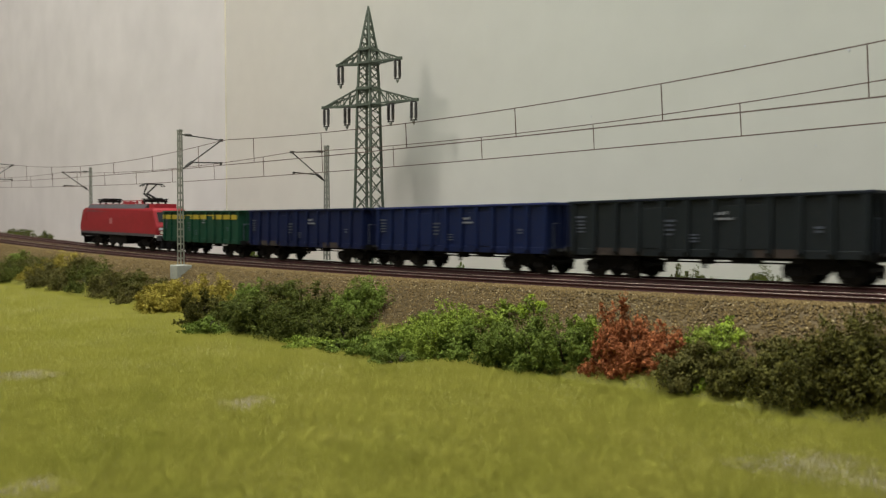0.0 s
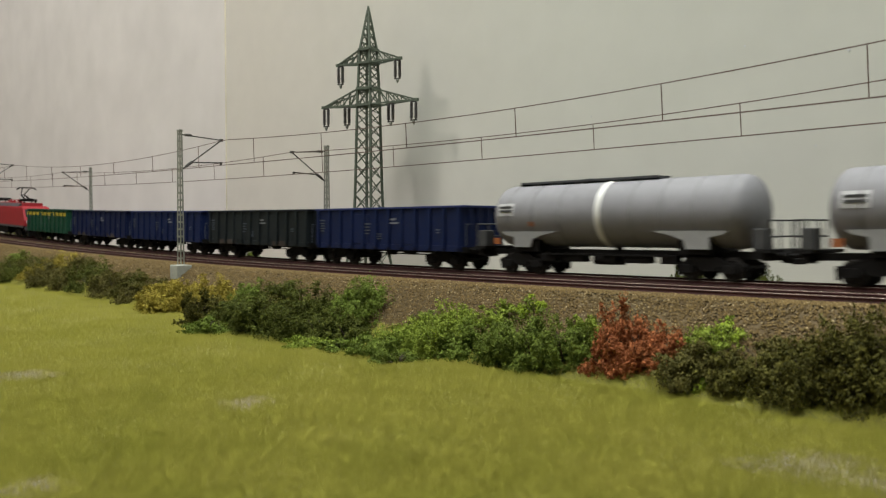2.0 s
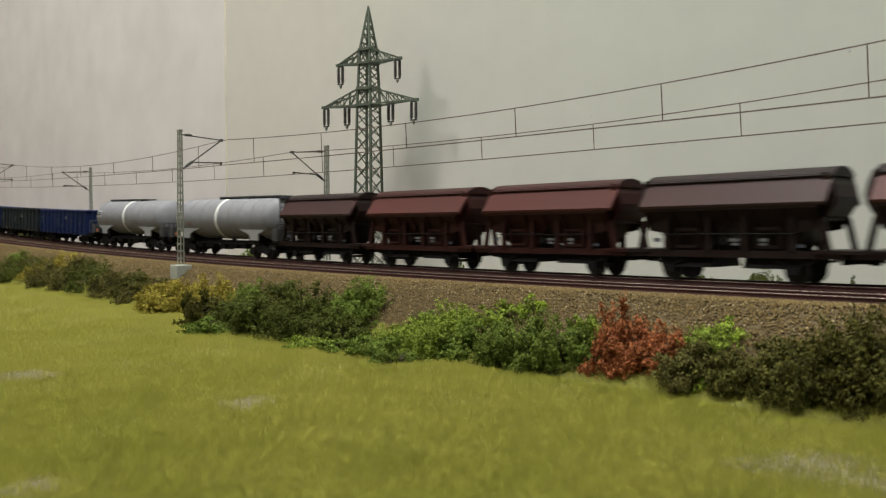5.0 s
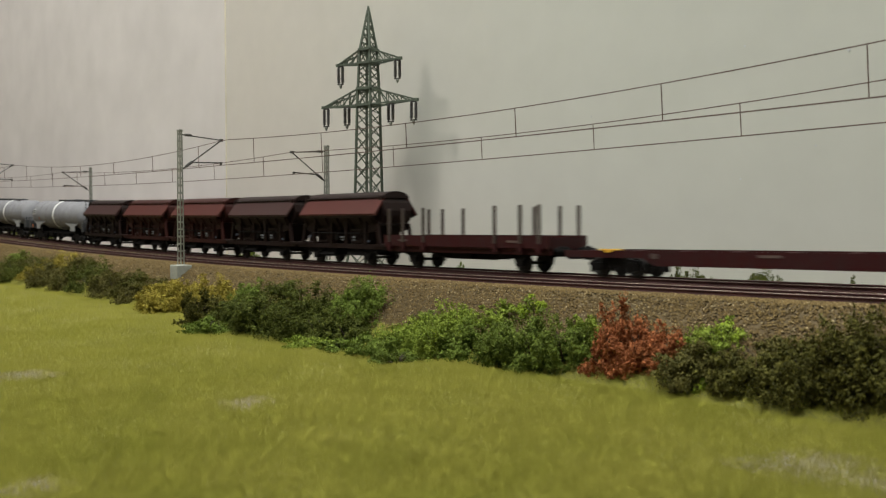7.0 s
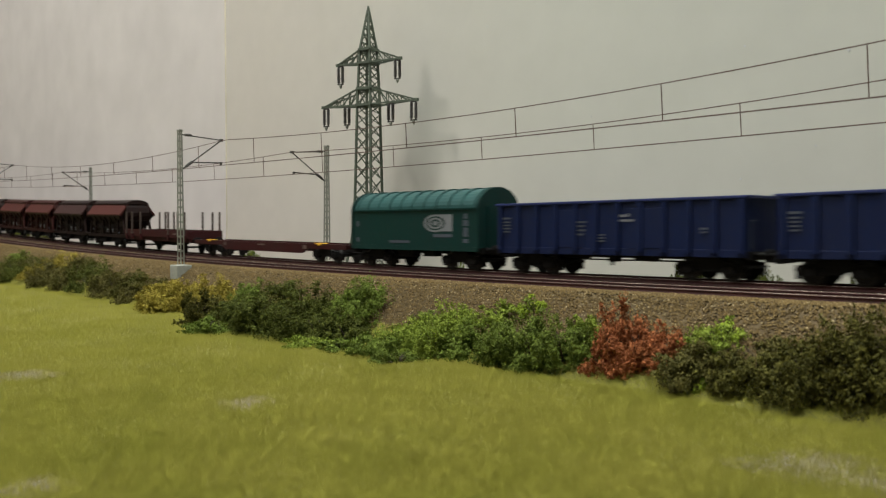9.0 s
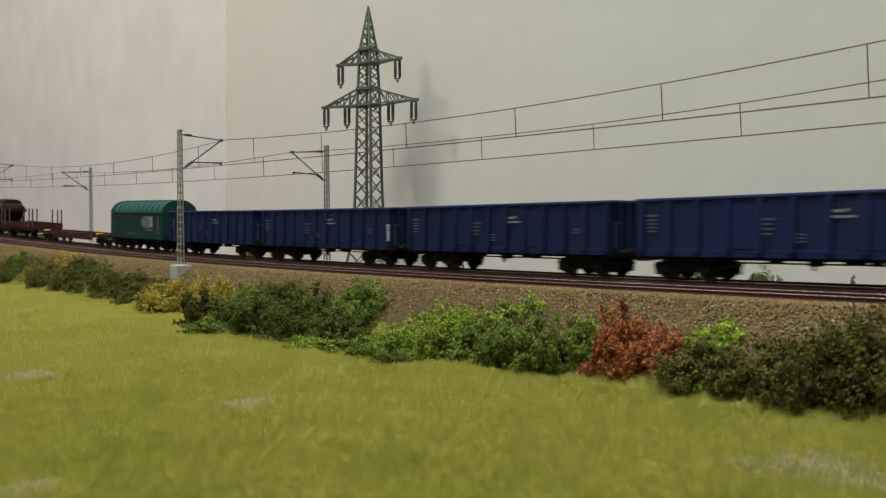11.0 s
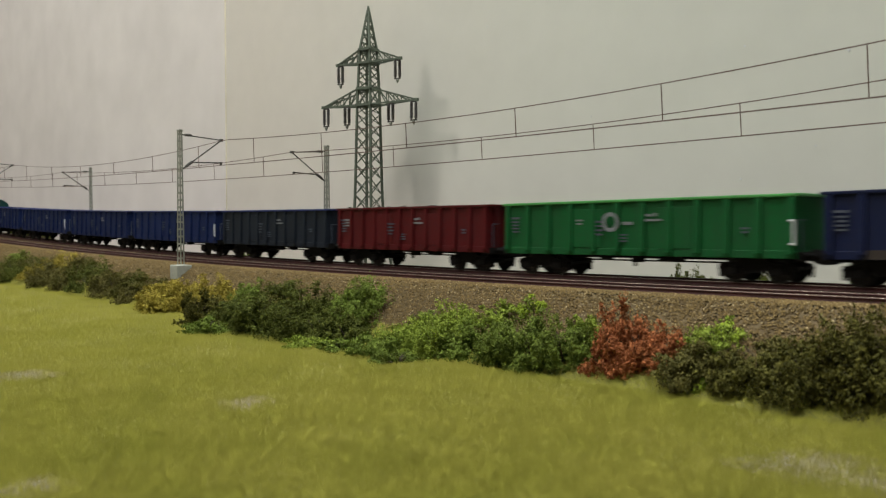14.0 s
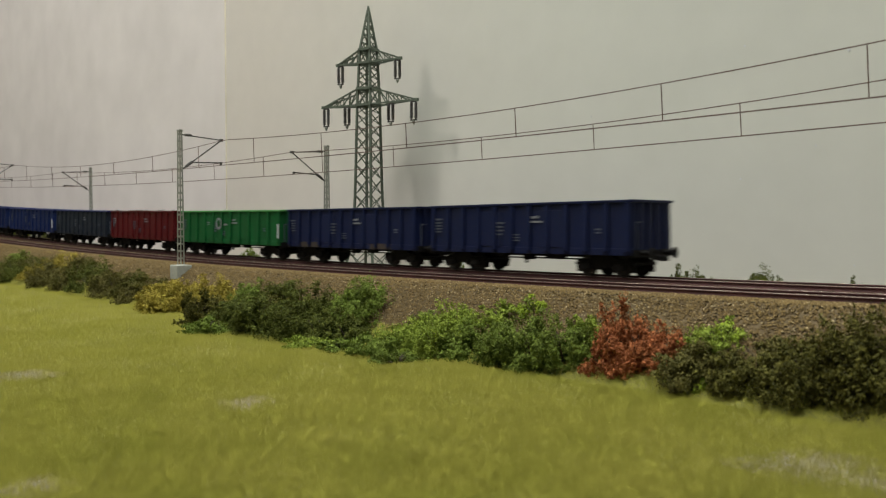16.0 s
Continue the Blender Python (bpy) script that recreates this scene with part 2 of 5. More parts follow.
def raw(name, verts, faces, material, smooth=False):
    """A mesh from arrays in prototype metres."""
    me = bpy.data.meshes.new(name)
    v = np.asarray(verts, dtype=np.float32) * U
    f = np.asarray(faces, dtype=np.int32)
    me.vertices.add(len(v))
    me.vertices.foreach_set("co", v.ravel())
    me.loops.add(f.size)
    me.loops.foreach_set("vertex_index", f.ravel())
    me.polygons.add(len(f))
    me.polygons.foreach_set("loop_start", np.arange(0, f.size, f.shape[1], dtype=np.int32))
    me.update(calc_edges=True)
    me.validate()
    me.materials.append(material)
    return me


def xyz(s, n, z):
    """Places on the layout, in prototype metres of the world."""
    return np.stack([OX + s * UX + n * VX, OY + s * UY + n * VY, z], -1)


grade_v = np.vectorize(grade)

# ---- the large structure ----
# the table's ground: field, embankment and track bed in one sheet
FIELD = -2.6
N_BACK = 11.6


def hump(s, n):
    return 0.035 * np.sin(s * 0.31 + 1.3) * np.sin(n * 0.27 + 0.4) + 0.02 * np.sin(s * 0.83 + n * 0.6)


def ground_z(s, n):
    """Height of the ground."""
    s, n = np.asarray(s, float), np.asarray(n, float)
    g = grade_v(s)
    top = g - 0.215
    t = np.clip((-6.6 - n) / 3.3, 0, 1)
    t = t * t * (3 - 2 * t) * 0.35 + t * 0.65
    z = top * (1 - t) + FIELD * t
    z = z + np.where(n < -9.0, hump(s, n) * np.clip((-9 - n) / 3, 0, 1), 0)
    t2 = np.clip((n - 2.4) / 1.6, 0, 1)
    z = z * (1 - t2) + (g - 0.9) * t2
    return z - 1.25 * np.clip((n - 5.2) / 1.5, 0, 1)


ss = np.concatenate([np.linspace(-345, -100, 40)[:-1], np.linspace(-100, 70, 260), np.linspace(70, 300, 35)[1:]])
ns = np.concatenate([np.linspace(-60, -12, 70)[:-1], np.linspace(-12, 4.5, 40), [5.2, 6.0, 6.7, 8.0, N_BACK + 0.3]])
SS, NN = np.meshgrid(ss, ns, indexing="ij")
GZ = ground_z(SS, NN)
gv = xyz(SS, NN, GZ).reshape(-1, 3)
a = (np.arange(len(ss) - 1)[:, None] * len(ns) + np.arange(len(ns) - 1)[None, :]).ravel()
gf = np.stack([a, a + len(ns), a + len(ns) + 1, a + 1], -1)
nc = (NN[:-1, :-1] + NN[1:, 1:]).ravel() / 2
ground = part("ground", raw("ground", gv, gf, M_EARTH, True))
ground.data.materials.append(M_BALLAST)
ground.data.polygons.foreach_set("material_index", (nc > -9.0).astype(np.int32))
ground.data.polygons.foreach_set("use_smooth", np.ones(len(gf), dtype=bool))
tagged(ground, "model layout ground with turf field and ballast embankment", "ground", kind="structure")


def slab(name, s0, s1, n0, n1, z0, z1, material, label, kind="structure", category="wall"):
    ob = part(name, box(B(), s0, s1, n0, n1, z0, z1), material)
    ob.matrix_world = spot(0, 0, 0, follow=False)
    return tagged(ob, label, category, kind=kind)


# backdrop wall: smooth paint, and one board of rougher paint that stands a little proud of it
SEAM = -40.1
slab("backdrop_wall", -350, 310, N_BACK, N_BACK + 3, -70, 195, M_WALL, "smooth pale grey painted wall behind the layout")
board = slab("backdrop_board", -350, SEAM, N_BACK - 0.12, N_BACK - 0.004, -6, 60, M_WALL_L, "pale mottled board fixed to the wall")
# unseen room shell, added; its wall tone sets the fill light on the layout
slab("wall_front", -350, 310, -203, -200, -70, 195, M_ROOM, "plain unseen room wall")
slab("wall_side", -353, -350, -203, N_BACK + 3, -70, 195, M_ROOM, "plain unseen room wall")
slab("wall_end", 310, 313, -203, N_BACK + 3, -70, 195, M_ROOM, "plain unseen room wall")
slab("ceiling", -353, 313, -203, N_BACK + 3, 195, 198, M_CEILING, "plain pale room ceiling", category="ceiling")
slab("floor", -353, 313, -203, N_BACK + 3, -73, -70, M_FLOORING, "plain room floor", category="floor")
slab("baseboard", -345, 300, -60, N_BACK - 0.2, -7.5, -6.0, M_SLEEPER, "wooden board under the layout", category="board")

# ---- tracks ----
D_TRACK = -4.53
RAIL_S = np.concatenate([np.linspace(-340, -100, 60)[:-1], np.linspace(-100, 45, 120), np.linspace(45, 298, 60)[1:]])


def swept(name, prof, n, zoff, material, s_list=RAIL_S):
    """A profile (across, up) drawn along the line and its grade."""
    k = len(prof)
    g = grade_v(s_list)
    vs = np.concatenate([xyz(np.full(k, s), n + np.array([p[0] for p in prof]), h + zoff + np.array([p[1] for p in prof])) for s, h in zip(s_list, g)])
    fs = []
    for i in range(len(s_list) - 1):
        for j in range(k):
            fs.append((i * k + j, i * k + (j + 1) % k, (i + 1) * k + (j + 1) % k, (i + 1) * k + j))
    return raw(name, vs, fs, material)


RAIL_PROFILE = [(-0.085, -0.24), (0.085, -0.24), (0.085, -0.20), (0.022, -0.17), (0.022, -0.06), (0.045, -0.04), (0.045, -0.012), (-0.045, -0.012), (-0.045, -0.04), (-0.022, -0.06), (-0.022, -0.17), (-0.085, -0.20)]
HEAD_PROFILE = [(-0.042, -0.012), (0.042, -0.012), (0.036, 0.0), (-0.036, 0.0)]
sleeper_mesh = finish("sleeper", prism(B(), [(-1.3, -0.44), (1.3, -0.44), (1.3, -0.25), (1.2, -0.2), (-1.2, -0.2), (-1.3, -0.25)], -0.13, 0.13), M_SLEEPER)
for n in (D_TRACK, 0.0):
    track = thing("railway_track", "straight model track with rust-brown rails and dark sleepers", "railway track", "tracks of the line")
    for side in (-0.76, 0.76):
        rail = part("rail", swept("rail", RAIL_PROFILE, n + side, 0.0, M_RAIL), None, track)
        part("rail_head", swept("rail_head", HEAD_PROFILE, n + side, 0.0, M_RAILTOP), None, rail, "worn bright rail head")
    for i in range(150):
        s = -62 + i * 0.65
        sl = part("sleeper", sleeper_mesh, None, track)
        sl.matrix_world = spot(s, n)
    rest = [i * 0.65 - 62 for i in range(-420, 555) if not 0 <= i < 150]
    vs, fs = [], []
    for s in rest:
        q = len(vs) * 8
        x = np.array([s - .13, s + .13])
        h = grade(s)
        c = [(a, b, z) for a in x for b in (n - 1.3, n + 1.3) for z in (h - 0.44, h - 0.24)]
        vs.append(xyz(np.array([p[0] for p in c]), np.array([p[1] for p in c]), np.array([p[2] for p in c])))
        fs += [(q + i for i in f) for f in ((0, 1, 3, 2), (4, 6, 7, 5), (0, 4, 5, 1), (2, 3, 7, 6), (1, 5, 7, 3))]
    far = part("far_sleepers", raw("far_sleepers", np.concatenate(vs), [tuple(f) for f in fs], M_SLEEPER), None, track)
    far["kind"] = "stuff"


# ballast stones on bed and slope
def scatter_stones(name, count, s0, s1, n0, n1, size, seed, label, material=M_STONE):
    rng = np.random.default_rng(seed)
    s = rng.uniform(s0, s1, count)
    n = rng.uniform(n0, n1, count)
    z = ground_z(s, n) + 0.02
    base = np.array([(1, 0, 0), (0, 1, 0), (-1, 0, 0), (0, -1, 0), (0, 0, 0.9)], float)
    faces = np.array([(0, 1, 4), (1, 2, 4), (2, 3, 4), (3, 0, 4)])
    r = size * rng.uniform(0.55, 1.35, (count, 1, 1)) * rng.uniform(0.6, 1.3, (count, 5, 1))
    turn = rng.uniform(0, 6.28, count)
    lean = rng.uniform(-0.7, 0.7, count)
    p = base[None] * r
    c, q = np.cos(lean)[:, None], np.sin(lean)[:, None]
    x, y, w = p[..., 0] * c - p[..., 2] * q, p[..., 1], p[..., 0] * q + p[..., 2] * c
    c, q = np.cos(turn)[:, None], np.sin(turn)[:, None]
    x, y = x * c - y * q, x * q + y * c
    pts = xyz(s, n, z)[:, None, :] + np.stack([x, y, w], -1)
    f = (faces[None] + (np.arange(count) * 5)[:, None, None]).reshape(-1, 3)
    ob = part(name, raw(name, pts.reshape(-1, 3), f, material))
    return tagged(ob, label, "ballast", kind="stuff")


scatter_stones("ballast_stones", 140000, -75, 36, -9.0, -5.2, 0.044, 3, "brown grey ballast stones on the embankment slope")
scatter_stones("ballast_chips", 11000, -75, 36, -8.9, -5.2, 0.038, 8, "pale stone chips among the ballast", M_CHIP)
scatter_stones("track_ballast", 26000, -75, 36, -5.2, 2.6, 0.05, 4, "brown grey ballast between the rails", M_BED)


# ---- overhead line ----
def lattice_mast(at, height, label):
    """A tapered mast of two channels with lacing, on a concrete foot."""
    m = thing("catenary_mast", label, "catenary mast", "catenary masts", at)
    height += 0.22
    w0, w1, d0, d1 = 0.25, 0.17, 0.13, 0.09
    for sx in (-1, 1):
        bm = B()
        for sy in (-1, 1):
            vs = []
            for z, w, d in ((-0.1, w0, d0), (height, w1, d1)):
                for dx, dy in ((0, 0), (-0.09, 0), (-0.09, -0.05), (0, -0.05)):
                    vs.append(bm.verts.new((sx * (w + dx), sy * (d + dy), z)))
            for i in range(4):
                bm.faces.new((vs[i], vs[(i + 1) % 4], vs[4 + (i + 1) % 4], vs[4 + i]))
            bm.faces.new(vs[4:])
        part("channel", bm, M_MAST, m)
    k = 18
    for i in range(k):
        z = 0.25 + (height - 0.4) * i / (k - 1)
        t = z / height
        w, d = w0 + (w1 - w0) * t, d0 + (d1 - d0) * t
        bm = B()
        box(bm, -w, w, -d, -d + 0.03, z - 0.06, z + 0.06)
        box(bm, -w, w, d - 0.03, d, z - 0.06, z + 0.06)
        part("lacing_plate", bm, M_MAST, m)
    part("mast_cap", box(B(), -w1 - 0.02, w1 + 0.02, -d1 - 0.02, d1 + 0.02, height - 0.02, height + 0.12, 0.02), M_MAST, m)
    part("foundation", box(B(), -0.5, 0.5, -0.48, 0.48, -2.2, -0.15, 0.05), M_CONCRETE, m, "weathered pale concrete foundation block")
    return m


def bracket(mast, reach, top, steady, contact, root):
    """Cantilever from the mast: top tube, raking tube with insulators, steady arm. reach: across the line."""
    g = 1 if reach > 0 else -1
    a = part("top_tube", rod(B(), (0, g * 0.15, top + 0.18), (0, reach, top), 0.035), M_BLACKARM, mast)
    part("insulator", lathe(B(), [(0, 0.04), (0.05, 0.085), (0.25, 0.085), (0.45, 0.085), (0.5, 0.04)], "y", 10, (0, g * 0.3 if g > 0 else -0.8, top + 0.17)), M_BLACKARM, a)
    b = part("raking_tube", rod(B(), (0, g * 0.15, root), (0, reach * 0.98, top - 0.05), 0.04), M_BLACKARM, mast)
    p, q = Vector((0, g * 0.15, root)), Vector((0, reach * 0.98, top - 0.05))
    bm = B()
    for i in range(5):
        c = p.lerp(q, 0.10 + i * 0.035)
        d = (q - p).normalized() * 0.04
        rod(bm, c - d, c + d, 0.095, seg=10)
    part("insulator", bm, M_BLACKARM, b)
    part("steady_arm", rod(B(), p.lerp(q, 0.24), (0.1, reach * 0.97, steady), 0.04), M_BLACKARM, mast)
    part("clamp", box(B(), 0.02, 0.16, reach * 0.97 - 0.05, reach * 0.97 + 0.05, contact, steady + 0.05, 0.01), M_BLACKARM, mast)
    part("wire_clamp", box(B(), -0.1, 0.1, reach - 0.1, reach + 0.1, top - 0.08, top + 0.08, 0.02), M_BLACKARM, mast)


MASTS = {"near": [], "rear": []}
NEAR_N, REAR_N = D_TRACK - 2.8, 2.8
for k in range(-3, 4):
    s = -11.42 + 42.7 * k
    m = lattice_mast(spot(s, NEAR_N), 7.82, "light grey lattice catenary mast on a concrete foot")
    bracket(m, 2.8, 7.69 , 6.25, 6.1, 5.75)
    s2 = -10.28 + 42.75 * k
    m = lattice_mast(spot(s2, REAR_N), 7.42 if k != 1 else 7.75, "light grey lattice catenary mast behind the rear track")
    bracket(m, -2.8, 7.14 if k != 1 else 7.4, 5.8, 5.65, 5.3)


def wire_line(n, s0, span, contact, high, low, first, label, high_next, turn, low_before, fall=0.0):
    """Messenger and contact wire from mast to mast, with droppers every seven metres."""
    line = thing("overhead_wire", label, "overhead wire", "overhead wires")
    S = np.linspace(s0 - 3 * span, s0 + 3 * span, 240)

    def sag(s):
        k, t = divmod((s - s0) / span, 1.0)
        if k == 0:
            return low + (high - low) * ((turn - t) / turn) ** 2 if t < turn else low + (high_next - low) * ((t - turn) / (1 - turn)) ** 2
        a = high_next if k == 1 else high
        b = low_before if k == -1 else low
        return b + ((a if t < 0.5 else high) - b) * (2 * t - 1) ** 2

    def level(s):
        return contact + fall * min(max(s - s0, 0.0), 42.0)

    def thread(name, zs, r):
        bm = B()
        for i in range(len(S) - 1):
            p = xyz(S[i], n, grade(S[i]) + zs[i])
            q = xyz(S[i + 1], n, grade(S[i + 1]) + zs[i + 1])
            rod(bm, p, q, r, seg=5)
        part(name, bm, M_WIRE, line)

    thread("messenger_wire", [sag(s) for s in S], 0.022)
    thread("contact_wire", [level(s) for s in S], 0.025)
    for i in range(-12, 16):
        s = first + 7.05 * i
        if abs(((s - s0) / span + 0.5) % 1.0 - 0.5) < 0.03:
            continue
        h = grade(s)
        part("dropper", rod(B(), xyz(s, n, h + level(s)), xyz(s - 0.08, n, h + sag(s)), 0.020, seg=5), M_WIRE, line)


wire_line(D_TRACK, -11.0, 42.7, 6.11, 7.70, 7.17, -0.35, "thin brown overhead line with droppers over the front track", 7.70, 0.53, 7.02, -0.0054)
wire_line(0.0, -10.4, 42.75, 5.66, 7.14, 6.79, 0.3, "thin brown overhead line with droppers over the rear track", 7.40, 0.48, 6.75)


# ---- pylon ----
def pylon(at):
    p = thing("power_pylon", "dark green steel lattice power pylon with two crossarms", "pylon", at=at)
    levels = [(-1.6, 1.36), (-0.35, 1.15), (1.5, 0.87), (2.3, 0.80), (4.3, 0.73), (7.2, 0.67), (11.2, 0.60), (12.4, 0.56), (14.3, 0.49), (15.3, 0.45), (18.2, 0.05)]

    def half(z):
        for (a, wa), (b, wb) in zip(levels, levels[1:]):
            if z <= b:
                return wa + (wb - wa) * (z - a) / (b - a)
        return 0.06
    corners = ((1, 1), (-1, 1), (-1, -1), (1, -1))
    for cx, cy in corners:
        bm = B()
        rings = []
        for z, w in levels:
            r = 0.075 if z < 18 else 0.05
            rings.append([bm.verts.new((cx * w + dx * r, cy * w + dy * r, z)) for dx, dy in ((1, 1), (-1, 1), (-1, -1), (1, -1))])
        for u, v in zip(rings, rings[1:]):
            for i in range(4):
                bm.faces.new((u[i], u[(i + 1) % 4], v[(i + 1) % 4], v[i]))
        bm.faces.new(rings[0])
        bm.faces.new(rings[-1])
        part("leg", bm, M_PYLON, p)
    zs = [-1.4, 0.3, 2.3, 3.4, 4.55, 5.7, 6.8, 7.85, 8.85, 9.75, 10.55, 11.2, 12.4, 13.05, 13.7, 14.3, 15.3, 15.95, 16.6, 17.2, 17.75]
    for k, (c0, c1) in enumerate(zip(corners, corners[1:] + corners[:1])):
        for a, b in zip(zs, zs[1:]):
            wa, wb = half(a), half(b)
            bm = B()
            rod(bm, (c0[0] * wa, c0[1] * wa, a), (c1[0] * wb, c1[1] * wb, b), 0.04, seg=4)
            rod(bm, (c1[0] * wa, c1[1] * wa, a), (c0[0] * wb, c0[1] * wb, b), 0.04, seg=4)
            part("lattice_brace", bm, M_PYLON, p)
    for z in (2.3, 11.2, 12.4, 14.3, 15.3):
        bm = B()
        w = half(z) + (0.07 if z > 3 else 0.0)
        for a, b in zip(corners, corners[1:] + corners[:1]):
            rod(bm, (a[0] * w, a[1] * w, z), (b[0] * w, b[1] * w, z), 0.12 if z > 3 else 0.06, seg=4)
        part("belt", bm, M_PYLON, p)
    part("spike", lathe(B(), [(18.0, 0.10), (18.3, 0.11), (18.55, 0.06)], "z", 8), M_PYLON, p)
    for z0, z1, reach, hang in ((11.2, 12.4, 4.25, (4.0, 2.0)), (14.3, 15.3, 2.85, (2.6,))):
        for side in (-1, 1):
            arm = B()
            w0, w1 = half(z0), half(z1)
            tip = (side * reach, 0, z0 + 0.12)
            for y in (-1, 1):
                rod(arm, (side * w0, y * w0, z0), tip, 0.085, seg=4)
                rod(arm, (side * w1, y * w1, z1), tip, 0.075, seg=4)
                n = 5 if reach > 4 else 3
                lo = [Vector((side * w0, y * w0, z0)).lerp(Vector(tip), i / n) for i in range(n + 1)]
                hi = [Vector((side * w1, y * w1, z1)).lerp(Vector(tip), i / n) for i in range(n + 1)]
                for i in range(n - 1):
                    rod(arm, hi[i], lo[i + 1], 0.045, seg=4)
                    rod(arm, lo[i + 1], hi[i + 1], 0.04, seg=4)
            n = 5 if reach > 4 else 3
            for i in range(n):
                a0 = Vector((side * w0, -w0, z0)).lerp(Vector(tip), i / n)
                b0 = Vector((side * w0, w0, z0)).lerp(Vector(tip), (i + 1) / n)
                rod(arm, a0, b0, 0.04, seg=4)
            box(arm, side * reach - 0.12, side * reach + 0.12, -0.12, 0.12, z0, z0 + 0.22)
            a = part("crossarm", arm, M_PYLON, p)
            for h in hang:
                bm = B()
                for dx in (-0.19, 0.19):
                    rows = [(-1.3, 0.03)]
                    for i in range(12):
                        z = -1.22 + i * 0.09
                        rows += [(z, 0.09), (z + 0.045, 0.135)]
                    rows.append((0.0, 0.04))
                    lathe(bm, rows, "z", 8, (side * h + dx, 0, z0 + 0.02))
                box(bm, side * h - 0.26, side * h + 0.26, -0.06, 0.06, z0 - 1.38, z0 - 1.28)
                box(bm, side * h - 0.24, side * h + 0.24, -0.06, 0.06, z0 - 0.06, z0 + 0.06)
                ins = part("insulator_string", bm, M_BLACKARM, a, "pair of dark hanging insulators")
                part("wire_shoe", lathe(B(), [(-0.3, 0.04), (-0.1, 0.13), (0.0, 0.1)], "z", 8, (side * h, 0, z0 - 1.36)), M_MAST, ins)
    for cx, cy in corners:
        part("footing", box(B(), cx * 1.36 - 0.4, cx * 1.36 + 0.4, cy * 1.36 - 0.4, cy * 1.36 + 0.4, -2.2, -1.5, 0.05), M_CONCRETE, p)


pylon(spot(-12.25, 8.0, 0.0, turn=-31 - RZ, follow=False))


# ---- planting ----
CAMZ, FOC, PIT = 2.385, 1495.85, 0.02966


def foot(x, y):
    """Where the line of sight with this bearing meets the ground: s, n, z and the distance."""
    ax, bz = (x - 784.0) / FOC, (441.0 - y) / FOC
    d = np.array([ax, math.cos(PIT) + bz * math.sin(PIT), bz * math.cos(PIT) - math.sin(PIT)])
    k = np.linspace(12, 120, 4000)
    X, Y, Z = d[0] * k - OX, d[1] * k - OY, CAMZ + d[2] * k
    s, n = X * UX + Y * UY, X * VX + Y * VY
    gz = ground_z(s, n)
    i = int(np.argmax(Z <= gz)) if np.any(Z <= gz) else len(k) - 1
    return s[i], n[i], gz[i], d[1] * k[i]


def foliage(name, rng, rx, ry, rz, count, leaf, rough=0.5, spike=0.0):
    """Many small leaves in clumps round a lumpy crown."""
    kc = int(np.clip(count / 150, 16, 80))
    u = rng.normal(size=(kc, 3))
    u /= np.linalg.norm(u, axis=1)[:, None]
    u[:, 2] = np.abs(u[:, 2]) * 1.1 - 0.12
    cen = u * rng.uniform(0.5, 0.98, (kc, 1)) * np.minimum(1 + rng.normal(0, rough * 0.35, (kc, 1)), 1.12)
    ball = (0.6 / math.sqrt(kc) + 0.10) * rng.uniform(0.6, 1.4, (kc, 1))
    # each clump breaks into sprigs that point out and up
    ks = 9
    way = rng.normal(size=(kc, ks, 3)) + u[:, None, :] * 0.5 + np.array([0, 0, 0.25])
    way /= np.linalg.norm(way, axis=2)[..., None]
    which, sprig = rng.integers(0, kc, count), rng.integers(0, ks, count)
    along = np.sqrt(rng.random((count, 1))) * 1.35
    stick = way[which, sprig]
    p = cen[which] + stick * ball[which] * along + rng.normal(size=(count, 3)) * ball[which] * (0.30 - 0.13 * along)
    inner = rng.random(count) < 0.2
    p[inner] *= rng.uniform(0.3, 0.85, (inner.sum(), 1))
    p[:, 2] = np.maximum(p[:, 2], -0.08)
    if spike:
        p[:, 2] *= 1 + spike * np.clip(rng.normal(size=kc)[which], 0, 2)
    out = p / (np.linalg.norm(p, axis=1)[:, None] + 1e-6)
    p = p * np.array([rx, ry, rz])
    nrm = stick * 0.6 + out * 0.5 + rng.normal(size=(count, 3)) * 0.6
    nrm /= np.linalg.norm(nrm, axis=1)[:, None]
    t = np.cross(nrm, rng.normal(size=(count, 3)))
    t /= np.linalg.norm(t, axis=1)[:, None]
    b = np.cross(nrm, t)
    L = leaf * rng.uniform(0.6, 1.5, (count, 1))
    W = L * rng.uniform(0.35, 0.7, (count, 1))
    q = np.stack([p - t * L - b * W, p - t * L * 0.6 + b * W, p + t * L + nrm * L * 0.3], 1)
    f = np.arange(count * 3).reshape(-1, 3)
    return q.reshape(-1, 3), f


BUSH_SEED = [100]


